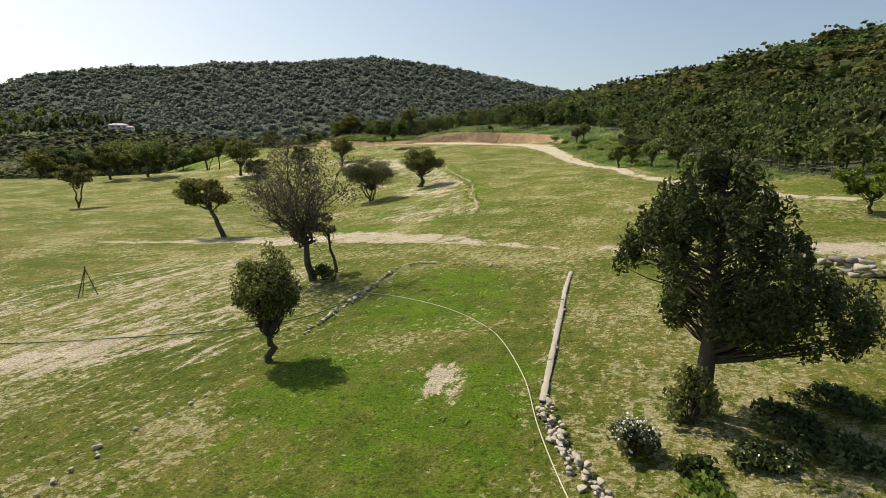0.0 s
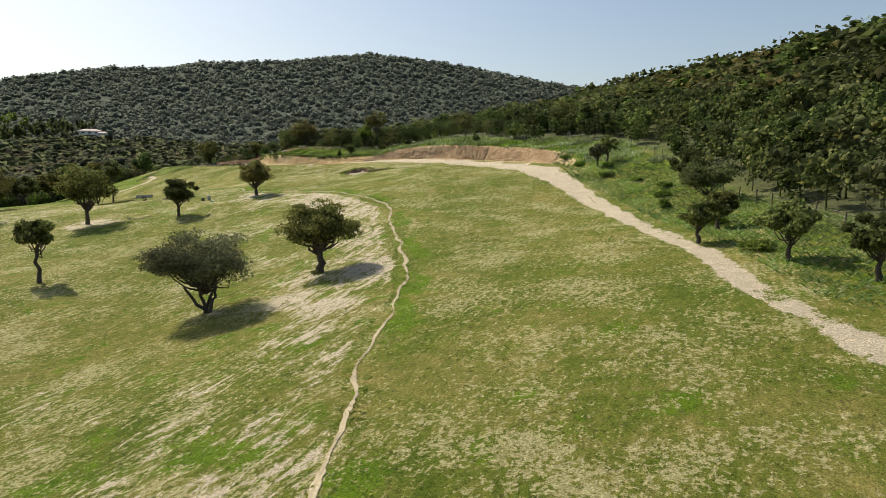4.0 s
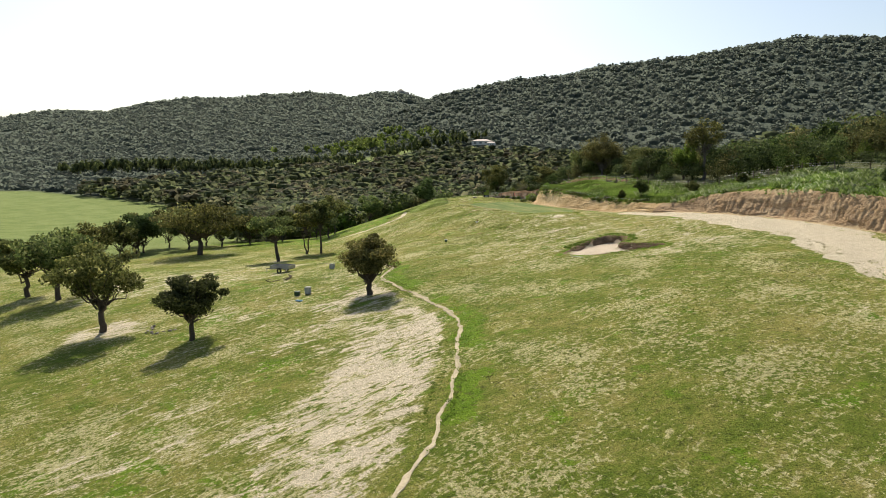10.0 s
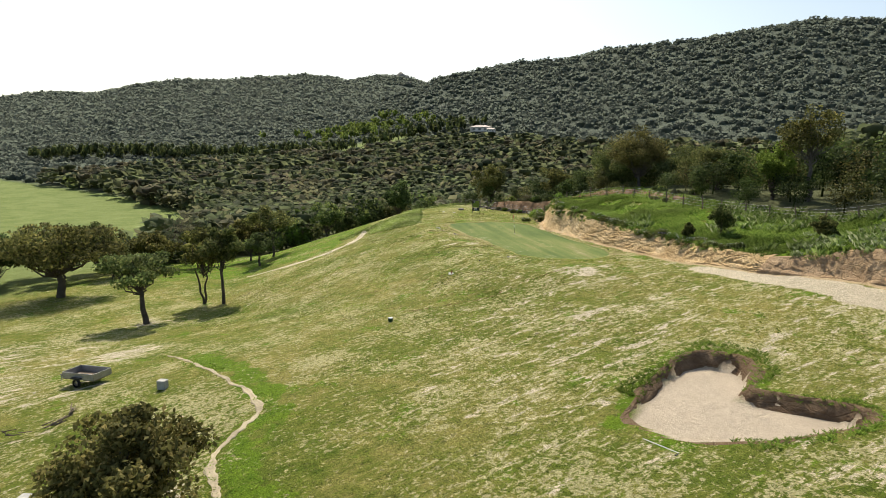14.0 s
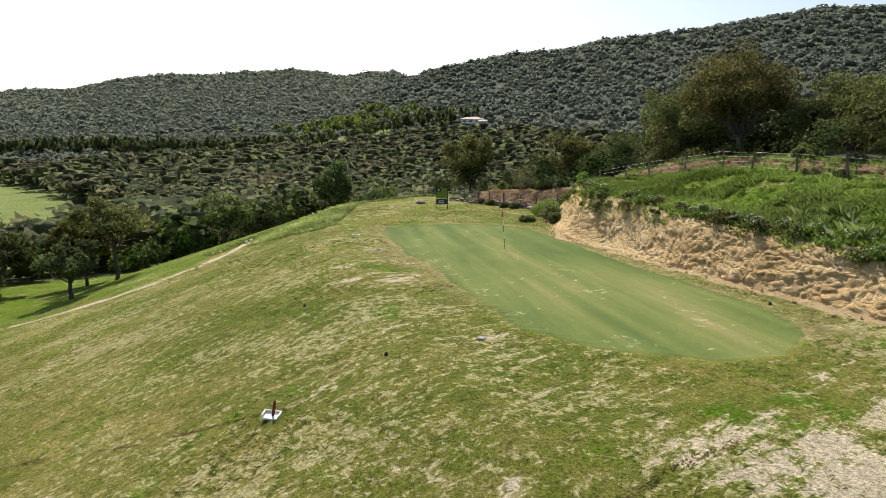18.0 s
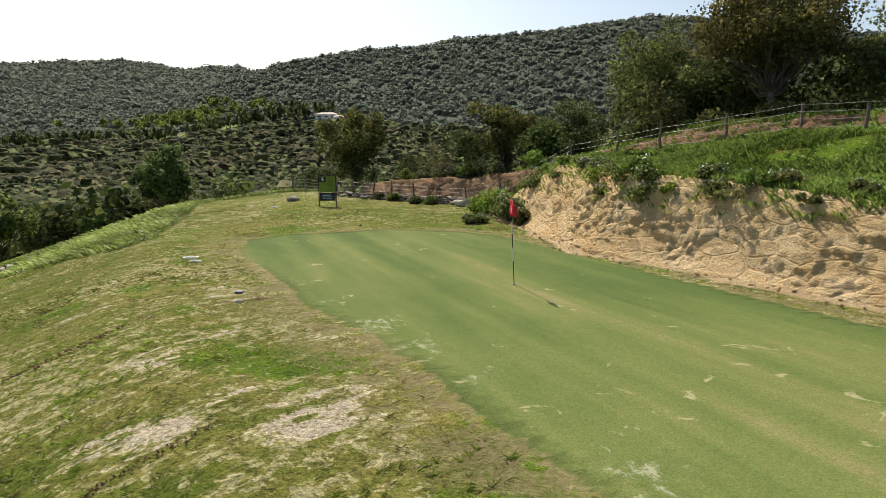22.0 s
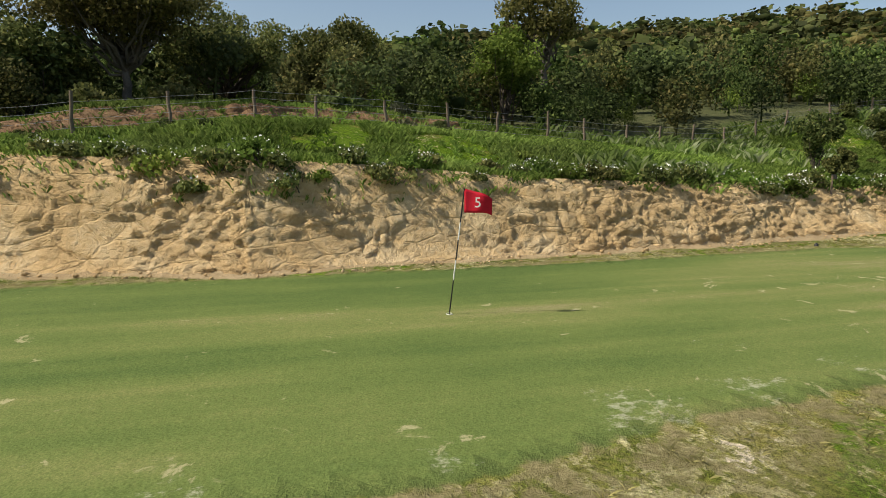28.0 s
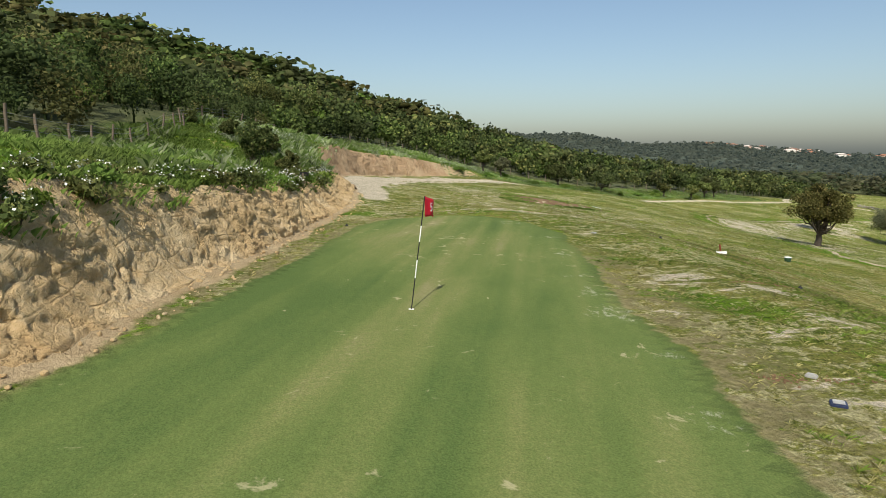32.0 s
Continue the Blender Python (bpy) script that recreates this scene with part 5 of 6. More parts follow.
def stone_row(line, gap, lo, hi, label, seed, name="stone_edging", sets=STONES, rows=1, side=0.12):
    """Stones laid one after another along a line."""
    r = np.random.RandomState(seed)
    base = tagged(new(name), label, "stone edging")
    x0, y0, *_ = line[0]
    base.location = (x0, y0, ground_z(x0, y0))
    total = sum(math.hypot(b[0] - a[0], b[1] - a[1]) for a, b in zip(line[:-1], line[1:]))
    for k in range(rows):
        t = r.uniform(0, gap)
        while t < total:
            x, y, ux, uy = along(line, t)
            o = r.normal() * side
            x, y, sc = x + ux * o, y + uy * o, r.uniform(lo, hi)
            st = new("stone", sets[r.randint(len(sets))])
            st.parent = base
            st.location = (x - x0, y - y0, ground_z(x, y) - base.location[2] + sc * 0.16 + k * lo * 0.4)
            st.rotation_euler = (r.normal() * 0.15, r.normal() * 0.15, math.atan2(-ux, uy) + r.normal() * 0.25)
            st.scale = (sc, sc * r.uniform(0.8, 1.1), sc * r.uniform(0.7, 1.1))
            t += gap * r.uniform(0.75, 1.35)
    return base


stone_row(((-9.3, -5.2), (-8.8, -3.2), (-8.0, 0.1), (-6.8, 5.6), (-5.9, 7.0), (-4.6, 6.4)), 0.24, 0.2, 0.42, "low edging of pale stones round the grass tee", 501, side=0.08)
stone_row(((-4.6, 6.3), (-3.1, 5.5), (0.1, 3.0), (0.9, 2.5)), 0.5, 0.15, 0.36, "sparse row of pale stones at the tee's end", 502)
stone_row(((-1.9, -12.6), (-1.8, -14.4), (-1.4, -16.6), (-0.9, -19.5)), 0.17, 0.16, 0.36, "dry stone wall of pale stones beside the tee", 503, name="stone_wall", rows=3, side=0.12)
stone_row(((-10.3, -9.8), (-11.6, -11.8), (-12.3, -13.5), (-12.2, -16.5)), 0.5, 0.12, 0.32, "sparse line of sunken stones in the grass", 504)
stone_row(((10.6, -0.4), (12.2, -2.2), (14.6, -4.6), (17.5, -7)), 0.42, 0.5, 0.95, "wall of large pale boulders beside the track", 505, name="boulder_wall", sets=STONES[:3] + STONES_GREY, rows=3, side=0.3)
stone_row(((-66, 196.5), (-58, 193.6), (-50, 190.3)), 0.5, 0.5, 0.9, "dry stone wall of dark rocks above the red bank", 506, name="stone_wall", sets=STONES_GREY, rows=2, side=0.25)
stone_row(((-71.6, 174.6), (-72.6, 175.8)), 0.4, 0.5, 0.9, "heap of pale rocks at the sandy path's end", 507, name="rock_heap")
stone_row(((-52, 121.8), (-50.6, 124), (-48.5, 126.0)), 0.0 + 5, 0.2, 0.3, "few small stones beside the trailer", 508, name="stone_group")
stone_row(((-38.8, 106.0), (-39.6, 104.7), (-41.0, 104.5), (-42.4, 105.8)), 0.4, 0.3, 0.55, "low ring of grey stones on the grass", 509, name="stone_ring", sets=STONES_GREY)


def rock(x, y, sc, label, k, mat_set=STONES):
    o = tagged(new("rock", mat_set[k % len(mat_set)]), label, "rock")
    o.location, o.scale, o.rotation_euler = (x, y, ground_z(x, y) + sc * 0.12), (sc, sc, sc), (0.1, 0.2, k * 1.3)


rock(-65.5, 191.0, 1.1, "grey boulder on grass near the fence", 0, STONES_GREY)
rock(-26.6, 181.6, 0.9, "white rock lying behind the fence", 1)
rock(-52.4, 190.5, 1.6, "flat pale boulder beside the bushes", 2)
rock(-51.2, 189.2, 1.2, "pale boulder beside the bushes", 3)
r = np.random.RandomState(91)
loose = []
for q in range(420):
    t = r.uniform(0, 44)
    x, y, ux, uy = along(EDGE, t)
    o = r.uniform(-0.9, 0.1) if q % 3 else r.uniform(0.2, 1.3)
    loose.append((x + ux * o, y + uy * o))
loose = np.array(loose)
v, f = ICO1
v, f = copies(v * np.array([1, 0.7, 0.6]), f, np.c_[loose, land(loose[:, 0], loose[:, 1]) + 0.03], r.uniform(0.02, 0.085, len(loose)), r.uniform(0, 6.28, len(loose)), r.uniform(0.6, 1.3, (len(loose), 3)))
tagged(new("rubble", mesh("rubble", v, f, [ROCK])), "loose broken stones on the rock face", "rubble", kind="stuff")


for line, wide, big in ((((-50.6, 160.0), (-49.9, 161.5), (-49.6, 163.0), (-49.6, 164.7), (-49.0, 165.6), (-48.2, 166.5)), 0.11, 0.030), (((-44.7, 157.6), (-44.4, 159.2), (-44.3, 160.0), (-44.2, 161.0)), 0.05, 0.020),
                        (((-46.5, 146.9), (-42.7, 148.2), (-40.5, 149.2), (-38.7, 150.4), (-37.6, 151.3)), 0.05, 0.022), (((-36, 142.6), (-33.7, 144.3), (-32.5, 145.1), (-31.4, 146.3), (-31, 148.3), (-30.4, 149.3), (-29.3, 151.0), (-28.3, 153.0)), 0.06, 0.024)):
    total = sum(math.hypot(b[0] - a[0], b[1] - a[1]) for a, b in zip(line[:-1], line[1:]))
    m = int(total * 70)
    t = r.uniform(0, total, m)
    at = np.array([along(line, q)[:2] for q in t]) + r.normal(size=(m, 2)) * wide + (0.10 * np.sin(t * 3.1))[:, None]
    v, f = copies(ICO1[0], ICO1[1], np.c_[at, land(at[:, 0], at[:, 1]) + 0.005], r.uniform(0.006, big, m), r.uniform(0, 6.28, m), r.uniform(0.6, 1.3, (m, 3)))
    tagged(new("earth_crack", mesh("earth_crack", v, f, [ROCK_RED])), "crumbled brown earth along a crack in the turf", "earth", kind="stuff")


# ---- low retaining wall along the tee ----
def strip_wall(name, line, width, high, mat, label):
    total = sum(math.hypot(b[0] - a[0], b[1] - a[1]) for a, b in zip(line[:-1], line[1:]))
    us = np.arange(0, total, 0.22)
    r = np.random.RandomState(5)
    ring = []
    for u in us:
        x, y, ux, uy = along(line, u)
        w, z = width * r.uniform(0.8, 1.15) / 2, ground_z(x, y)
        h = high * r.uniform(0.85, 1.12)
        for a, b in ((-1, -0.25), (-1, h * 0.85), (-0.75, h), (0.75, h * r.uniform(0.95, 1.05)), (1, h * 0.85), (1, -0.25)):
            ring.append((x + ux * w * a, y + uy * w * a, z + b))
    m = 6
    f = [(i * m + j, (i + 1) * m + j, (i + 1) * m + j + 1, i * m + j + 1) for i in range(len(us) - 1) for j in range(m - 1)]
    return tagged(new(name, mesh(name, ring, f, [mat])), label, "wall", kind="structure")


strip_wall("wall_1", ((1.7, 1.7), (0.9, -1.2), (-0.2, -5.8), (-1.1, -9.5), (-1.8, -12.4)), 0.17, 0.09, STONE, "low rough pale stone retaining wall along the tee")
stone_row(((1.7, 1.7), (0.9, -1.2), (-0.2, -5.8), (-1.1, -9.5), (-1.8, -12.4)), 0.2, 0.18, 0.34, "row of rough pale stones capping the low tee wall", 510, name="stone_wall", side=0.05)


# ---- small things ----
def box_part(name, size, at, mat, parent, label="", bevel=0.01, rot=(0, 0, 0)):
    bm = bmesh.new()
    bmesh.ops.create_cube(bm, size=1)
    bmesh.ops.scale(bm, vec=size, verts=bm.verts)
    if bevel:
        bmesh.ops.bevel(bm, geom=bm.edges[:], offset=bevel, segments=2, affect="EDGES")
    me = bpy.data.meshes.new(name)
    bm.to_mesh(me)
    bm.free()
    me.materials.append(mat)
    ob = part(name, me, parent, label)
    ob.location, ob.rotation_euler = at, rot
    return ob


def rod_part(name, a, b, rad, mat, parent, label="", sides=8):
    v, f = tube([a, tuple((np.array(a) + np.array(b)) / 2), b], (rad, rad, rad), sides)
    return part(name, mesh(name, v, f, [mat], True), parent, label)


RED = plain("red_cloth", (0.50, 0.012, 0.03), 0.7, 0.2, vary=0.15, relief=0.2)
WHITE = plain("white_paint", (0.78, 0.77, 0.74), 0.5, 0.4, vary=0.08, relief=0.1)
BLACK = plain("black_paint", (0.015, 0.015, 0.016), 0.5, 0.4, vary=0.2, relief=0.1)
METAL = plain("grey_metal", (0.33, 0.33, 0.33), 0.5, 0.5, 0.6, vary=0.3)
RUBBER = plain("black_rubber", (0.02, 0.02, 0.02), 0.8, 0.3)
TIMBER = plain("weathered_timber", (0.17, 0.135, 0.10), 0.9, 0.1, grain=5, vary=0.4, relief=0.8)
GREENP = plain("green_panel", (0.16, 0.22, 0.02), 0.5, 0.4, vary=0.3, relief=0.05)
BIN = plain("dark_green_plastic", (0.03, 0.07, 0.035), 0.5, 0.4)
BLUE = plain("blue_plastic", (0.03, 0.22, 0.38), 0.4, 0.5)
GREYBOX = plain("grey_concrete", (0.40, 0.39, 0.36), 0.9, 0.2)
HOSE = plain("pale_hose", (0.55, 0.52, 0.36), 0.6, 0.3, vary=0.15)


def words(text, size, mat, parent, m, label="", name="lettering"):
    c = bpy.data.curves.new(name, "FONT")
    c.body, c.size, c.align_x, c.align_y, c.extrude = text, size, "CENTER", "CENTER", 0.002
    ob = new(name, c)
    ob.parent = parent
    ob.matrix_local = m
    dg = bpy.context.evaluated_depsgraph_get()
    me = bpy.data.meshes.new_from_object(ob.evaluated_get(dg))
    bpy.data.objects.remove(ob)
    bpy.data.curves.remove(c)
    me.materials.clear()
    me.materials.append(mat)
    ob = part(name, me, parent, label)
    ob.matrix_local = m
    return ob


def flagstick(x, y):
    base = tagged(new("flagstick"), "golf flagstick with red number five flag in the cup", "flag")
    base.location = (x, y, ground_z(x, y))
    top = np.array([-0.03, -0.30, 2.17])
    for k, (a, b) in enumerate(((0.0, 0.28), (0.28, 0.44), (0.44, 0.60), (0.60, 0.74), (0.74, 1.0))):
        rod_part("pole_section", tuple(top * a), tuple(top * b), 0.011, (BLACK, WHITE)[k % 2], base)
    n, m = 14, 9
    u, v = np.meshgrid(np.linspace(0, 1, n), np.linspace(0, 1, m))
    d = np.array([0.53, -0.85, 0.0])
    side = np.array([0.85, 0.53, 0.0])
    w = 0.035 * np.sin(u * 7.0 + v * 1.5) * u
    p = top + d * (u * 0.46)[..., None] + side * w[..., None] + np.array([0, 0, -1.0]) * (v * (0.40 - 0.12 * u) + 0.19 * u * u + 0.02 * np.sin(u * 5))[..., None]
    ids = np.arange(n * m).reshape(m, n)
    f = np.stack([ids[:-1, :-1], ids[:-1, 1:], ids[1:, 1:], ids[1:, :-1]], -1).reshape(-1, 4)
    flag = part("flag", mesh("flag", p.reshape(-1, 3), f, [RED], True), base, "red cloth flag")
    sol = flag.modifiers.new("thick", "SOLIDIFY")
    sol.thickness = 0.006
    c = top + d * 0.22 + np.array([0, 0, -0.235])
    for s, mm in ((1, Matrix.Rotation(math.atan2(-d[1], -d[0]), 4, "Z")), (-1, Matrix.Rotation(math.atan2(d[1], d[0]), 4, "Z"))):
        words("5", 0.24, WHITE, base, Matrix.Translation(tuple(c + side * (s * 0.028 - 0.012))) @ mm @ Matrix.Rotation(radians(90), 4, "X"), "white number five")
    v, f = tube([(0, 0, -0.1), (0, 0, 0.0), (0, 0, 0.012)], (0.054, 0.056, 0.054), 16)
    part("cup", mesh("cup", v, f, [WHITE], True), base, "white cup rim")


flagstick(-42.72, 169.11)


def sign_board(x, y, yaw):
    base = tagged(new("sign_board"), "green and black hole sign board on two posts", "sign")
    base.location, base.rotation_euler = (x, y, ground_z(x, y)), (0, 0, yaw)
    for q in (-0.53, 0.53):
        box_part("post", (0.06, 0.06, 1.95), (q, 0, 0.97), BLACK, base)
    box_part("panel", (0.98, 0.03, 0.98), (0, 0, 1.40), GREENP, base, "green course map panel")
    box_part("panel", (0.98, 0.03, 0.50), (0, 0, 0.62), BLACK, base, "black panel with white writing")
    box_part("crossbar", (1.1, 0.05, 0.05), (0, 0, 1.93), BLACK, base)
    box_part("corner_patch", (0.40, 0.012, 0.34), (-0.28, -0.02, 1.70), BLACK, base, "dark number patch", 0)
    box_part("map_shape", (0.20, 0.010, 0.62), (0.16, -0.02, 1.40), LEAF_FRESH, base, "bright green fairway shape", 0, (0, 0.2, 0))
    face = Matrix.Rotation(radians(90), 4, "X")
    words("6", 0.34, WHITE, base, Matrix.Translation((-0.28, -0.034, 1.71)) @ face, "pale number six")
    for k, (a, z, w) in enumerate(((-0.05, 0.72, 0.5), (0.0, 0.64, 0.7), (-0.05, 0.54, 0.6), (0.1, 0.47, 0.4))):
        box_part("writing", (w, 0.006, 0.035), (a, -0.02, z), BLUE if k % 2 else WHITE, base, "", 0)


sign_board(-60.3, 187.5, radians(26))


def fence(line, gap, label, seed, tall=1.25):
    """Weathered posts and four wires along a line."""
    r = np.random.RandomState(seed)
    base = tagged(new("wire_fence"), label, "fence")
    x0, y0, *_ = line[0]
    z0 = ground_z(x0, y0)
    base.location = (x0, y0, z0)
    total = sum(math.hypot(b[0] - a[0], b[1] - a[1]) for a, b in zip(line[:-1], line[1:]))
    pts, t = [], 0.0
    kinds = []
    for k in range(4):
        v, f = tube(bend((0, 0, -0.3), (r.normal() * 0.05, r.normal() * 0.05, tall * r.uniform(0.95, 1.12)), 0.02, r, 5), (0.055, 0.055, 0.05, 0.05, 0.045), 7)
        kinds.append(mesh("post", v, f, [TIMBER], True))
    while t < total:
        x, y, ux, uy = along(line, t)
        z = ground_z(x, y)
        po = new("post", kinds[r.randint(4)])
        po.parent, po.location = base, (x - x0, y - y0, z - z0)
        po.rotation_euler = (r.normal() * 0.06, r.normal() * 0.06, r.uniform(0, 6))
        po.scale = (1.25, 1.25, r.uniform(0.9, 1.15))
        pts.append((x - x0, y - y0, z - z0))
        t += gap * r.uniform(0.85, 1.15)
    for h in (0.3, 0.58, 0.86, 1.12):
        p = []
        for a, b in zip(pts[:-1], pts[1:]):
            p += [(a[0], a[1], a[2] + h), tuple((np.array(a) + np.array(b)) / 2 + np.array([0, 0, h - 0.03]))]
        p.append((pts[-1][0], pts[-1][1], pts[-1][2] + h))
        v, f = tube(p, np.full(len(p), 0.006), 4)
        part("wire", mesh("wire", v, f, [METAL]), base)


fence(((-4, 164.0), (-14, 169.6), (-23.5, 174.6), (-27, 176.7), (-31.5, 179.4), (-35.5, 182.1), (-45, 187.0), (-55, 191.9), (-65, 197.0), (-76, 202)), 2.6, "old timber post and wire fence above the bank", 601)
fence(((29.5, 20), (28.8, 45), (29.5, 60), (31, 80), (33, 100), (32.5, 116), (24, 138.5), (10, 154), (-4, 164.6)), 4.0, "old timber post and wire fence along the woodland", 602)


def curve_thing(name, pts, rad, mat, label, category):
    """A flexible pipe lying on the ground along points."""
    p = np.array(pts, float)
    t = np.linspace(0, len(p) - 1, len(p) * 10)
    xs, ys = (sum(w * p[i, c] for i, w in knots(list(range(len(p))), t)) for c in (0, 1))
    v, f = tube(np.stack([xs, ys, land(xs, ys) + rad + 0.03], -1), np.full(len(xs), rad), 6)
    return tagged(new(name, mesh(name, v, f, [mat], True)), label, category)


curve_thing("garden_hose", ((-8.0, 0.8), (-6.2, -0.6), (-4.3, -2.8), (-3.1, -5.0), (-2.4, -7.2), (-2.05, -10.7), (-2.1, -13.7), (-2.0, -16.4), (-1.7, -20)), 0.014, HOSE, "long pale hose lying across the grass tee", "hose")
curve_thing("water_pipe", ((-8.0, 0.8), (-9.2, -2.4), (-11.8, -4.0), (-16.7, -4.2), (-21.2, -3.9), (-27, -2.5)), 0.02, BIN, "thin dark pipe lying on dry grass", "pipe")

stand = tagged(new("tripod_stand"), "dark metal tripod stand on dry grass", "stand")
stand.location = (-22.5, 4.3, ground_z(-22.5, 4.3))
for a in (0.3, 2.4, 4.5):
    rod_part("leg", (0.55 * math.cos(a), 0.55 * math.sin(a), 0), (0.03 * math.cos(a), 0.03 * math.sin(a), 1.35), 0.022, BLACK, stand)
rod_part("mast", (0, 0, 1.15), (0, 0, 1.55), 0.025, BLACK, stand)
rod_part("brace", (0.32, 0.1, 0.55), (-0.25, 0.22, 0.55), 0.012, BLACK, stand)


def trailer(x, y, yaw):
    base = tagged(new("cargo_trailer"), "open grey metal cargo trailer parked on grass", "trailer")
    base.location, base.rotation_euler = (x, y, ground_z(x, y)), (0, 0.03, yaw)
    box_part("floor", (2.5, 1.45, 0.06), (0, 0, 0.48), TIMBER, base)
    for q in (-0.74, 0.74):
        box_part("side_panel", (2.5, 0.04, 0.42), (0, q, 0.70), METAL, base)
        box_part("mudguard", (0.75, 0.22, 0.05), (0, q * 1.17, 0.62), BLACK, base)
        v, f = tube([(0, q * 1.17 - 0.09, 0.29), (0, q * 1.17 - 0.06, 0.29), (0, q * 1.17 + 0.06, 0.29), (0, q * 1.17 + 0.09, 0.29)], (0.22, 0.29, 0.29, 0.22), 18)
        wheel = part("wheel", mesh("tyre", v, f, [RUBBER], True), base, "black rubber wheel")
        v, f = tube([(0, q * 1.17 - 0.07, 0.29), (0, q * 1.17, 0.29), (0, q * 1.17 + 0.07, 0.29)], (0.15, 0.16, 0.15), 14)
        part("rim", mesh("rim", v, f, [METAL], True), wheel)
    for q in (-1.25, 1.25):
        box_part("end_panel", (0.04, 1.45, 0.42), (q, 0, 0.70), METAL, base)
    for q in (-1, 1):
        rod_part("drawbar", (1.2, 0.4 * q, 0.42), (2.3, 0, 0.40), 0.03, BLACK, base)
    rod_part("jockey_leg", (2.2, 0, 0.42), (2.2, 0, 0.0), 0.03, METAL, base)


trailer(-49.4, 125.7, radians(200))


def crate(x, y, size, mat, label, name, lid=None):
    base = tagged(new(name), label, "box")
    base.location, base.rotation_euler = (x, y, ground_z(x, y)), (0, 0, 0.5)
    box_part("body", size, (0, 0, size[2] / 2), mat, base, "", 0.03)
    box_part("lid", (size[0] * 1.06, size[1] * 1.06, 0.05), (0, 0, size[2] + 0.025), lid or mat, base, "", 0.015)


crate(-34.9, 116.9, (0.5, 0.5, 0.6), GREYBOX, "grey concrete valve box standing on grass", "valve_box")
crate(-35.6, 116.2, (0.45, 0.45, 0.35), BIN, "low dark green plastic box on grass", "plastic_box")
crate(-42.1, 126.8, (0.5, 0.45, 0.5), GREYBOX, "pale concrete valve box beside the trailer", "valve_box")
crate(-33.6, 114.7, (0.6, 0.3, 0.06), BLUE, "flat blue plastic sheet lying on grass", "plastic_sheet")


def bucket(x, y):
    base = tagged(new("course_marker"), "small white-topped dark marker bucket on grass", "marker")
    base.location = (x, y, ground_z(x, y))
    v, f = tube([(0, 0, 0), (0, 0, 0.02), (0, 0, 0.26), (0, 0, 0.28)], (0.12, 0.15, 0.18, 0.17), 16)
    part("body", mesh("body", v, f, [BIN], True), base)
    v, f = tube([(0, 0, 0.27), (0, 0, 0.30), (0, 0, 0.33)], (0.18, 0.17, 0.02), 16)
    part("top", mesh("top", v, f, [WHITE], True), base, "white top")


bucket(-36.0, 140.4)


def plate(x, y, a, b, mat, label, name, yaw=0.3):
    base = tagged(new(name), label, "plate")
    base.location, base.rotation_euler = (x, y, ground_z(x, y)), (0, 0, yaw)
    box_part("slab", (a, b, 0.05), (0, 0, 0.03), mat, base, "", 0.012)
    box_part("rim", (a * 0.7, b * 0.7, 0.012), (0, 0, 0.06), GREYBOX, base, "", 0.004)


plate(-53.9, 169.9, 0.36, 0.24, WHITE, "white slab lying on the grass", "marker_slab")
plate(-54.6, 170.4, 0.5, 0.24, WHITE, "white slab lying on the grass", "marker_slab", 0.6)
plate(-67.0, 188.2, 0.4, 0.3, WHITE, "white tee slab near the fence", "marker_slab", 0.1)
plate(-64.2, 187.2, 0.4, 0.3, WHITE, "white tee slab near the fence", "marker_slab", 0.4)
plate(-35.6, 155.8, 0.2, 0.2, GREYBOX, "round-edged grey valve cover in bare earth", "valve_cover", 0.2)
NAVY = plain("navy_plastic", (0.03, 0.04, 0.09), 0.5, 0.4)
plate(-49.3, 166.7, 0.2, 0.2, NAVY, "dark blue drain cover in bare earth", "drain_cover", 0.5)
plate(-48.6, 165.9, 0.16, 0.12, GREYBOX, "small grey plastic cover in the grass", "valve_cover", 0.2)


def sprinkler(x, y, label="small black sprinkler head at the green's edge"):
    base = tagged(new("sprinkler_head"), label, "sprinkler", "sprinkler heads")
    base.location = (x, y, ground_z(x, y))
    v, f = tube([(0, 0, -0.05), (0, 0, 0.05), (0, 0, 0.06)], (0.06, 0.06, 0.045), 12)
    part("body", mesh("body", v, f, [BLACK], True), base)
    v, f = tube([(0, 0, 0.055), (0, 0, 0.09), (0, 0, 0.1)], (0.03, 0.028, 0.02), 10)
    part("nozzle", mesh("nozzle", v, f, [BLACK], True), base)


for x, y in ((-29.6, 163.9), (-37.2, 153.6), (-52.9, 178.9), (-44.3, 157.0)):
    sprinkler(x, y)


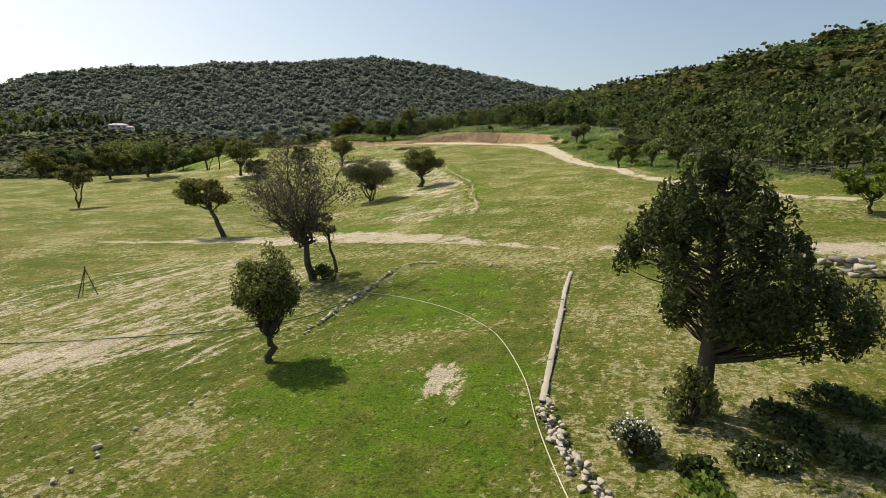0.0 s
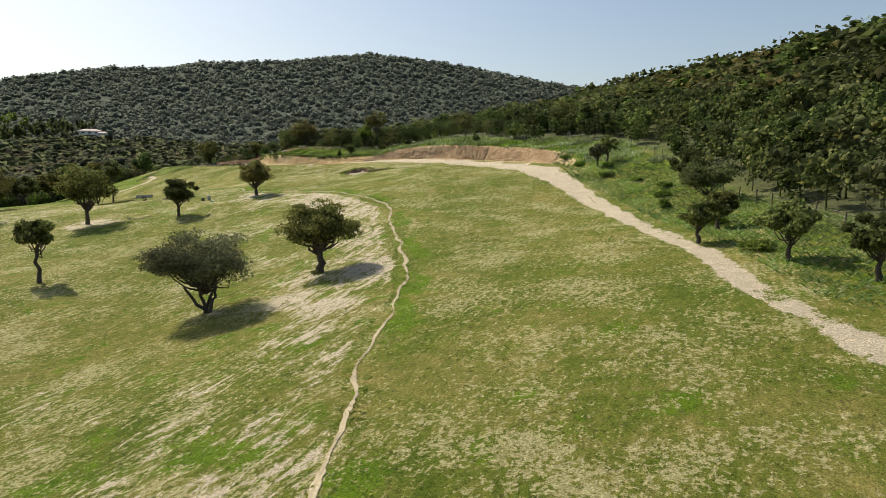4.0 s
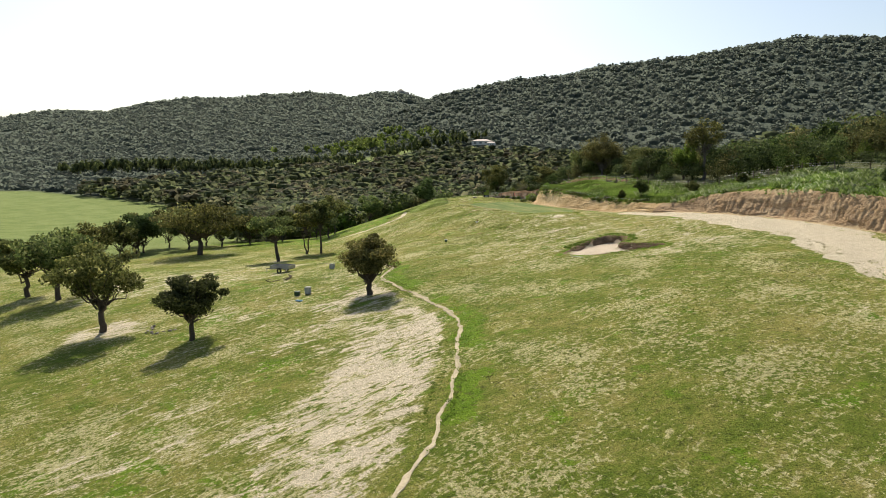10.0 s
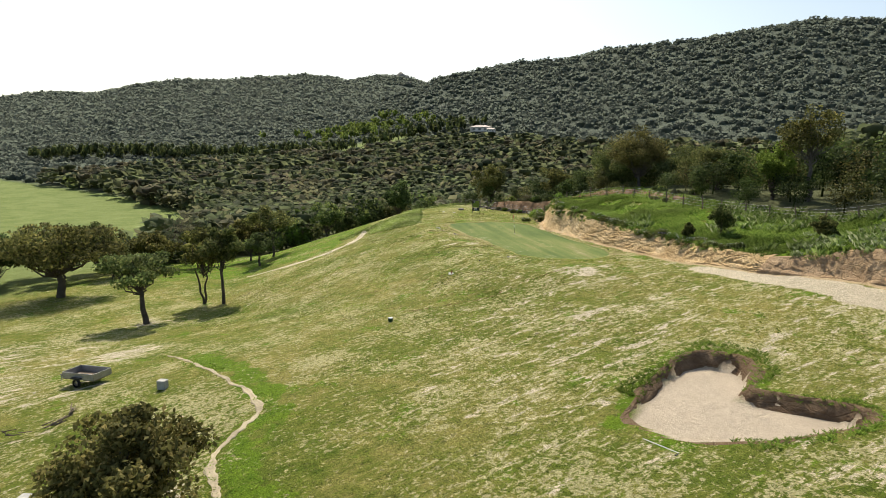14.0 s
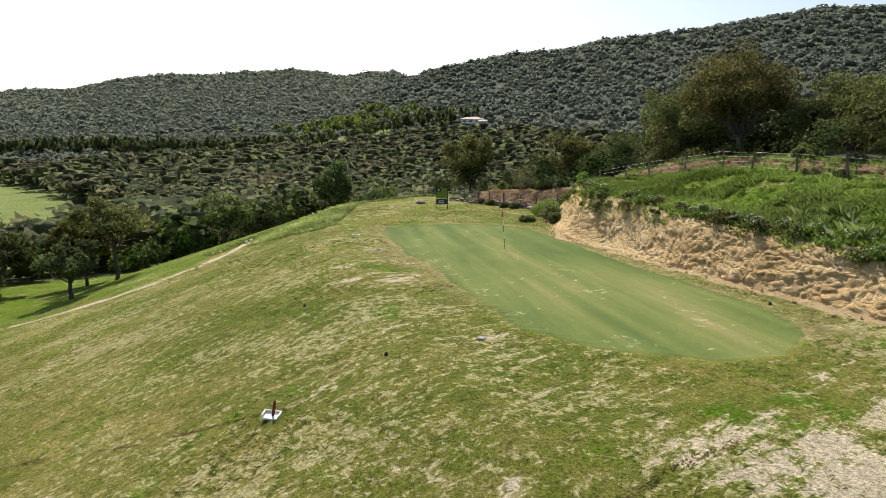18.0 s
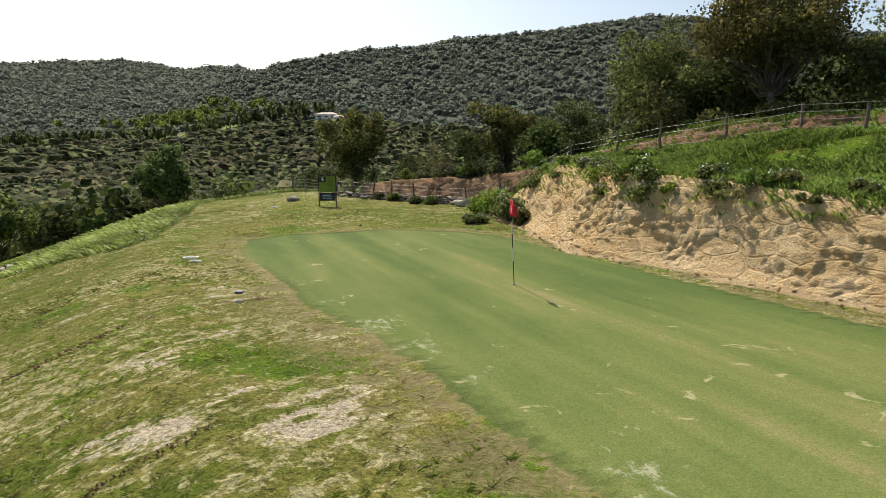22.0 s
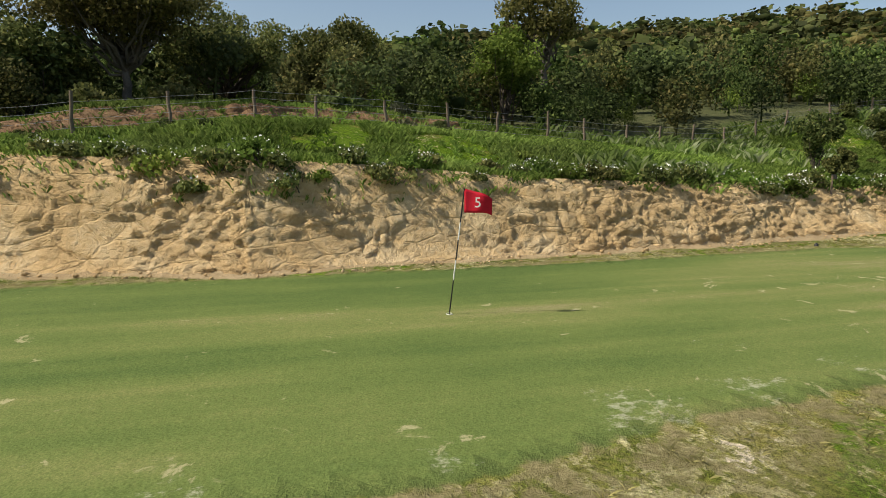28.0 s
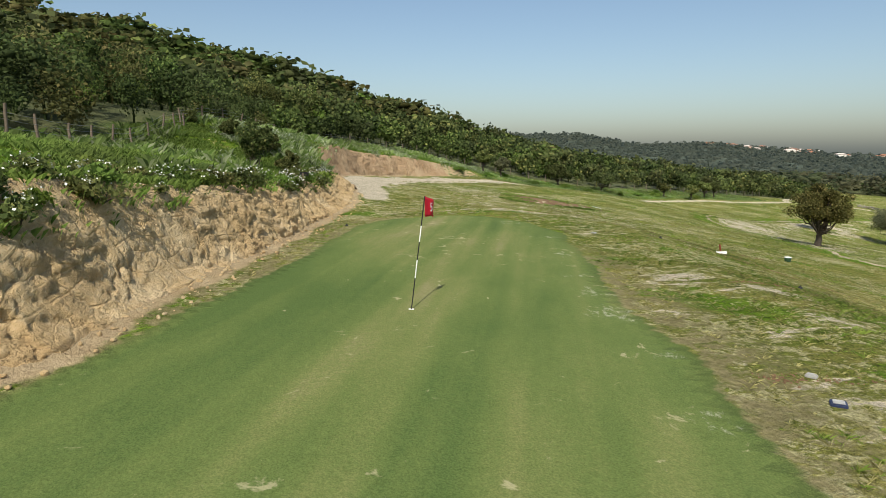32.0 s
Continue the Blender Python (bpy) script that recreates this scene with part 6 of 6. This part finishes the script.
def arrow_sign(x, y, yaw):
    """A black finger board with a white arrow on a short post."""
    base = tagged(new("arrow_sign"), "black direction board with white arrow on a grey post", "sign")
    base.location, base.rotation_euler = (x, y, ground_z(x, y)), (0, 0, yaw)
    box_part("post", (0.09, 0.06, 1.0), (0.02, 0.03, 0.4), TIMBER, base)
    box_part("board", (0.74, 0.03, 0.17), (0, -0.02, 0.86), BLACK, base)
    v = np.array([(-0.31, 0, 0), (-0.22, 0, 0.045), (-0.22, 0, -0.045), (-0.31, -0.004, 0), (-0.22, -0.004, 0.045), (-0.22, -0.004, -0.045)]) + np.array([0, -0.037, 0.86])
    me = bpy.data.meshes.new("arrow")
    me.from_pydata([tuple(q) for q in v], [], [(0, 1, 2), (5, 4, 3), (0, 3, 4, 1), (1, 4, 5, 2), (2, 5, 3, 0)])
    me.materials.append(WHITE)
    part("arrow", me, base, "white arrow")
    for a, w in ((0.03, 0.16), (0.20, 0.12)):
        box_part("writing", (w, 0.004, 0.035), (a, -0.038, 0.86), WHITE, base, "", 0)


arrow_sign(-24.6, 163.6, radians(12))


RUST = plain("rusty_iron", (0.22, 0.05, 0.025), 0.85, 0.3, vary=0.4)
valve = tagged(new("broken_valve"), "broken white valve box with a rusty upright pipe", "valve box")
valve.location, valve.rotation_euler = (-38.0, 150.4, ground_z(-38.0, 150.4)), (0.08, 0.1, 0.6)
box_part("tray", (0.42, 0.30, 0.05), (0, 0, 0.03), WHITE, valve, "cracked white tray")
for q, (a, c) in enumerate(((0.19, 0), (-0.19, 0), (0, 0.135))):
    box_part("rim", (0.03, 0.28, 0.10) if c == 0 else (0.40, 0.03, 0.08), (a, c, 0.09), WHITE, valve)
rod_part("pipe", (0.03, 0.0, 0.05), (0.06, 0.02, 0.42), 0.035, RUST, valve, "rusty upright pipe")

rake = tagged(new("bunker_rake"), "thin wooden rake lying at the bunker's edge", "rake")
rake.location = (-14.7, 130.9, ground_z(-14.7, 130.9) + 0.04)
rod_part("handle", (0, 0, 0), (1.5, -0.5, 0.05), 0.016, WHITE, rake)
box_part("head", (0.06, 0.5, 0.05), (1.5, -0.5, 0.03), BLACK, rake, "", 0.01, (0, 0, -0.3))

pile = tagged(new("branch_pile"), "low curved heap of cut branches on grass", "branches")
pile.location = (-43.6, 120.8, ground_z(-43.6, 120.8))
r = np.random.RandomState(33)
for q in range(24):
    a = r.uniform(-1.2, 1.2)
    c = np.array([2.0 * math.cos(a) - 1.6, 2.0 * math.sin(a), 0.1 + r.uniform(0, 0.2)])
    e = c + np.array([-math.sin(a), math.cos(a), 0]) * r.uniform(0.5, 1.0) + r.normal(size=3) * 0.1
    e[2] = abs(e[2])
    v, f = tube(bend(c, e, 0.06, r, 5), (0.04, 0.035, 0.03, 0.02, 0.012), 5)
    part("branch", mesh("branch", v, f, [TIMBER], True), pile)

# ---- far buildings ----
PLASTER = plain("pale_plaster", (0.72, 0.66, 0.58), 0.9, 0.2, grain=0.5, vary=0.12)
PLASTER_PINK = plain("pink_plaster", (0.62, 0.42, 0.32), 0.9, 0.2, grain=0.5, vary=0.15)
ROOF = plain("clay_roof", (0.38, 0.17, 0.10), 0.9, 0.2, grain=1, vary=0.3)
ROOF_PALE = plain("pale_roof", (0.62, 0.52, 0.46), 0.9, 0.2, grain=1, vary=0.2)
GLASS = plain("dark_window", (0.04, 0.05, 0.06), 0.2, 0.5)


def house(x, y, w, d, h, yaw, wall, roof, label, group="", z=None):
    base = tagged(new("house"), label, "house", group)
    base.location, base.rotation_euler = (x, y, ground_z(x, y) if z is None else z), (0, 0, yaw)
    box_part("wall", (w, d, h), (0, 0, h / 2), wall, base, "", 0)
    v = [(-w * 0.54, -d * 0.56, h), (w * 0.54, -d * 0.56, h), (w * 0.54, d * 0.56, h), (-w * 0.54, d * 0.56, h), (-w * 0.25, 0, h + d * 0.2), (w * 0.25, 0, h + d * 0.2)]
    f = [(0, 1, 5, 4), (1, 2, 5, 5), (2, 3, 4, 5), (3, 0, 4, 4), (3, 2, 1, 0)]
    me = bpy.data.meshes.new("roof")
    me.from_pydata(v, [], [tuple(dict.fromkeys(q)) for q in f])
    me.materials.append(roof)
    part("roof", me, base)
    for q in range(3):
        box_part("window", (w * 0.14, 0.1, h * 0.3), ((q - 1) * w * 0.3, -d / 2 - 0.06, h * 0.55), GLASS, base, "", 0)
    return base


house(-308, 565, 17, 9, 3.8, 0.35, PLASTER, ROOF_PALE, "white country house with pale roof in distant woodland")
house(-296, 562, 7, 6, 3.2, 0.35, PLASTER, ROOF_PALE, "white outbuilding beside the country house")
r = np.random.RandomState(71)
for q in range(70):
    if q < 46:
        az, d = radians(r.uniform(-156, -147)), r.uniform(1250, 1650)
    else:
        az, d = radians(r.uniform(-172, -156)), r.uniform(1150, 1500)
    x, y = -20 - d * math.sin(az), 100 + d * math.cos(az)
    w = r.uniform(9, 20)
    house(x, y, w, r.uniform(8, 12), r.uniform(4, 9), r.uniform(0, 3), (PLASTER, PLASTER_PINK)[r.uniform() < 0.4], (ROOF, ROOF_PALE)[r.uniform() < 0.3], "distant hillside village house with clay roof", "houses of the hillside village", z=float(grid_z(np.array([x]), np.array([y]))[0]) - 0.3)


# ---- grass and herbs ----
def blades(n, h, w, spread, seed, flop=1.2):
    """A unit tuft of thin bent blades, as quads."""
    r = np.random.RandomState(seed)
    vs, fs = [], []
    for k in range(n):
        a, b = r.uniform(0, 6.28), r.uniform(0, 6.28)
        o = np.array([math.cos(b), math.sin(b), 0]) * r.uniform(0, spread)
        d, q = np.array([math.cos(a), math.sin(a), 0]), np.array([-math.sin(a), math.cos(a), 0])
        t = h * r.uniform(0.6, 1.1)
        vs += [o - q * w, o + q * w, o + q * w * 0.6 + d * t * 0.45 * flop + np.array([0, 0, t * 0.65]), o - q * w * 0.1 + d * t * flop + np.array([0, 0, t * 0.8])]
        fs.append([4 * k, 4 * k + 1, 4 * k + 2, 4 * k + 3])
    return np.array(vs), np.array(fs)


GRASS_DRY = leaf_mat("dry_grass", (0.16, 0.155, 0.048), (0.38, 0.34, 0.14), thin=0.45)
GRASS_GREEN = leaf_mat("green_grass", (0.10, 0.165, 0.022), (0.24, 0.31, 0.06), thin=0.5)
HERB = leaf_mat("herbs", (0.11, 0.17, 0.035), (0.26, 0.33, 0.10), (0.42, 0.44, 0.26), thin=0.5)


def sow(name, label, n, x0, x1, y0, y1, ok, base, lo, hi, mat, seed):
    r = np.random.RandomState(seed)
    x, y = scatter(n, x0, x1, y0, y1, r)
    k = ok(x, y, r)
    x, y = x[k], y[k]
    v, f = copies(*base, np.stack([x, y, land(x, y) - 0.01], -1), r.uniform(lo, hi, len(x)), r.uniform(0, 6.28, len(x)))
    tagged(new(name, mesh(name, v, f, [mat])), label, "grass", kind="stuff")


def rough_ok(x, y, r):
    s, h = from_line(CUT, x, y)
    return (inside(GREEN, x, y) < -0.3) & (inside(BUNKER, x, y) < -0.1) & ((s < -0.9) | (h < 0.2)) & (np.abs(from_line(TRACK, x, y)[0]) > 1.9)


def clumpy(x, y, k, seed, cut):
    return wobble(x, y, k, seed) > cut


sow("rough_grass", "short dry grass on the slope beside the green", 30000, -68, -18, 138, 196, lambda x, y, r: rough_ok(x, y, r) & clumpy(x, y, 1.1, 4, -0.25), blades(6, 1, 0.03, 0.7, 1, 1.4), 0.04, 0.10, GRASS_DRY, 81)
sow("rough_grass", "patches of fresh green grass beside the green", 34000, -68, -18, 138, 196, lambda x, y, r: rough_ok(x, y, r) & clumpy(x, y, 0.55, 6, 0.25), blades(6, 1, 0.04, 0.6, 2, 1.3), 0.05, 0.12, GRASS_GREEN, 82)
sow("fairway_grass", "short tufts of grass on the fairway", 24000, -34, 20, 24, 150, lambda x, y, r: rough_ok(x, y, r) & clumpy(x, y, 0.6, 7, 0.0), blades(4, 1, 0.07, 0.5, 3), 0.06, 0.16, GRASS_DRY, 83)
sow("fairway_grass", "green grass tufts on the fairway", 22000, -34, 24, -24, 150, lambda x, y, r: rough_ok(x, y, r) & clumpy(x, y, 0.45, 9, 0.2), blades(4, 1, 0.07, 0.4, 4), 0.06, 0.17, GRASS_GREEN, 84)
bank_ok = lambda x, y, r: (from_line(CUT, x, y)[0] > 1.1) & (inside(OPEN, x, y) > -1.5)
sow("bank_herbs", "thick green grass and herbs on the upper bank", 34000, -60, 32, 118, 200, lambda x, y, r: bank_ok(x, y, r) & clumpy(x, y, 0.7, 10, -0.5), blades(12, 1, 0.012, 0.5, 5, 0.7), 0.14, 0.36, GRASS_GREEN, 85)
GRASS_DEEP = leaf_mat("rank_grass", (0.085, 0.135, 0.020), (0.25, 0.33, 0.075), thin=0.5)
sow("bank_herbs", "rank dark green grass on the upper bank", 46000, -46, -2, 156, 190, lambda x, y, r: bank_ok(x, y, r) & clumpy(x, y, 0.8, 14, -0.45), blades(12, 1, 0.013, 0.5, 15, 0.6), 0.14, 0.45, GRASS_DEEP, 95)
sow("bank_herbs", "tall pale flowering herbs on the upper bank", 12000, -30, 32, 118, 180, lambda x, y, r: bank_ok(x, y, r) & clumpy(x, y, 0.4, 12, 0.1), blades(9, 1, 0.016, 0.3, 6, 0.6), 0.35, 0.85, HERB, 86)
sow("verge_herbs", "rank green grass between the track and the fence", 8000, 20, 32, 30, 125, lambda x, y, r: from_line(TRACK, x, y)[0] < -2.0, blades(6, 1, 0.03, 0.5, 7), 0.12, 0.35, HERB, 87)
sow("slope_herbs", "tall herbs on the slope below the green", 9000, -74, -60, 172, 202, lambda x, y, r: (np.abs(from_line(TERRACE, x, y)[0]) > 9.5) & (np.abs(from_line(SIDE_PATH, x, y)[0]) > 1.3), blades(6, 1, 0.03, 0.25, 8), 0.12, 0.42, HERB, 88)
sow("bunker_fringe", "rank green grass overhanging the bunker's edge", 9000, -19, -4, 127, 144, lambda x, y, r: (inside(BUNKER, x, y) < 0.05) & (inside(BUNKER, x, y) > -0.8 + 0.8 * wobble(x, y, 0.6, 3)) & (y + 0.5 * x > 126), blades(6, 1, 0.06, 0.4, 9, 0.9), 0.08, 0.22, GRASS_GREEN, 89)
sow("gully_fringe", "rank green grass along the washed-out gully", 60000, -52, 3, 26, 133, lambda x, y, r: (np.abs(np.abs(from_line(GULLY, x, y)[0]) - 0.45 - 0.2 * wobble(x, y, 0.8, 55)) < 0.25) & clumpy(x, y, 0.35, 56, -0.1), blades(6, 1, 0.05, 0.5, 16, 1.0), 0.08, 0.20, GRASS_GREEN, 97)
HERB_PALE = leaf_mat("pale_herbs", (0.16, 0.21, 0.07), (0.33, 0.38, 0.18), (0.55, 0.57, 0.42), thin=0.5)
sow("bank_herbs", "tall pale flowering herbs along the bank by the track", 16000, -14, 34, 100, 164, lambda x, y, r: bank_ok(x, y, r) & (from_line(CUT, x, y)[0] < 16) & clumpy(x, y, 0.28, 18, 0.05), blades(10, 1, 0.018, 0.35, 19, 0.6), 0.25, 0.7, HERB_PALE, 99)
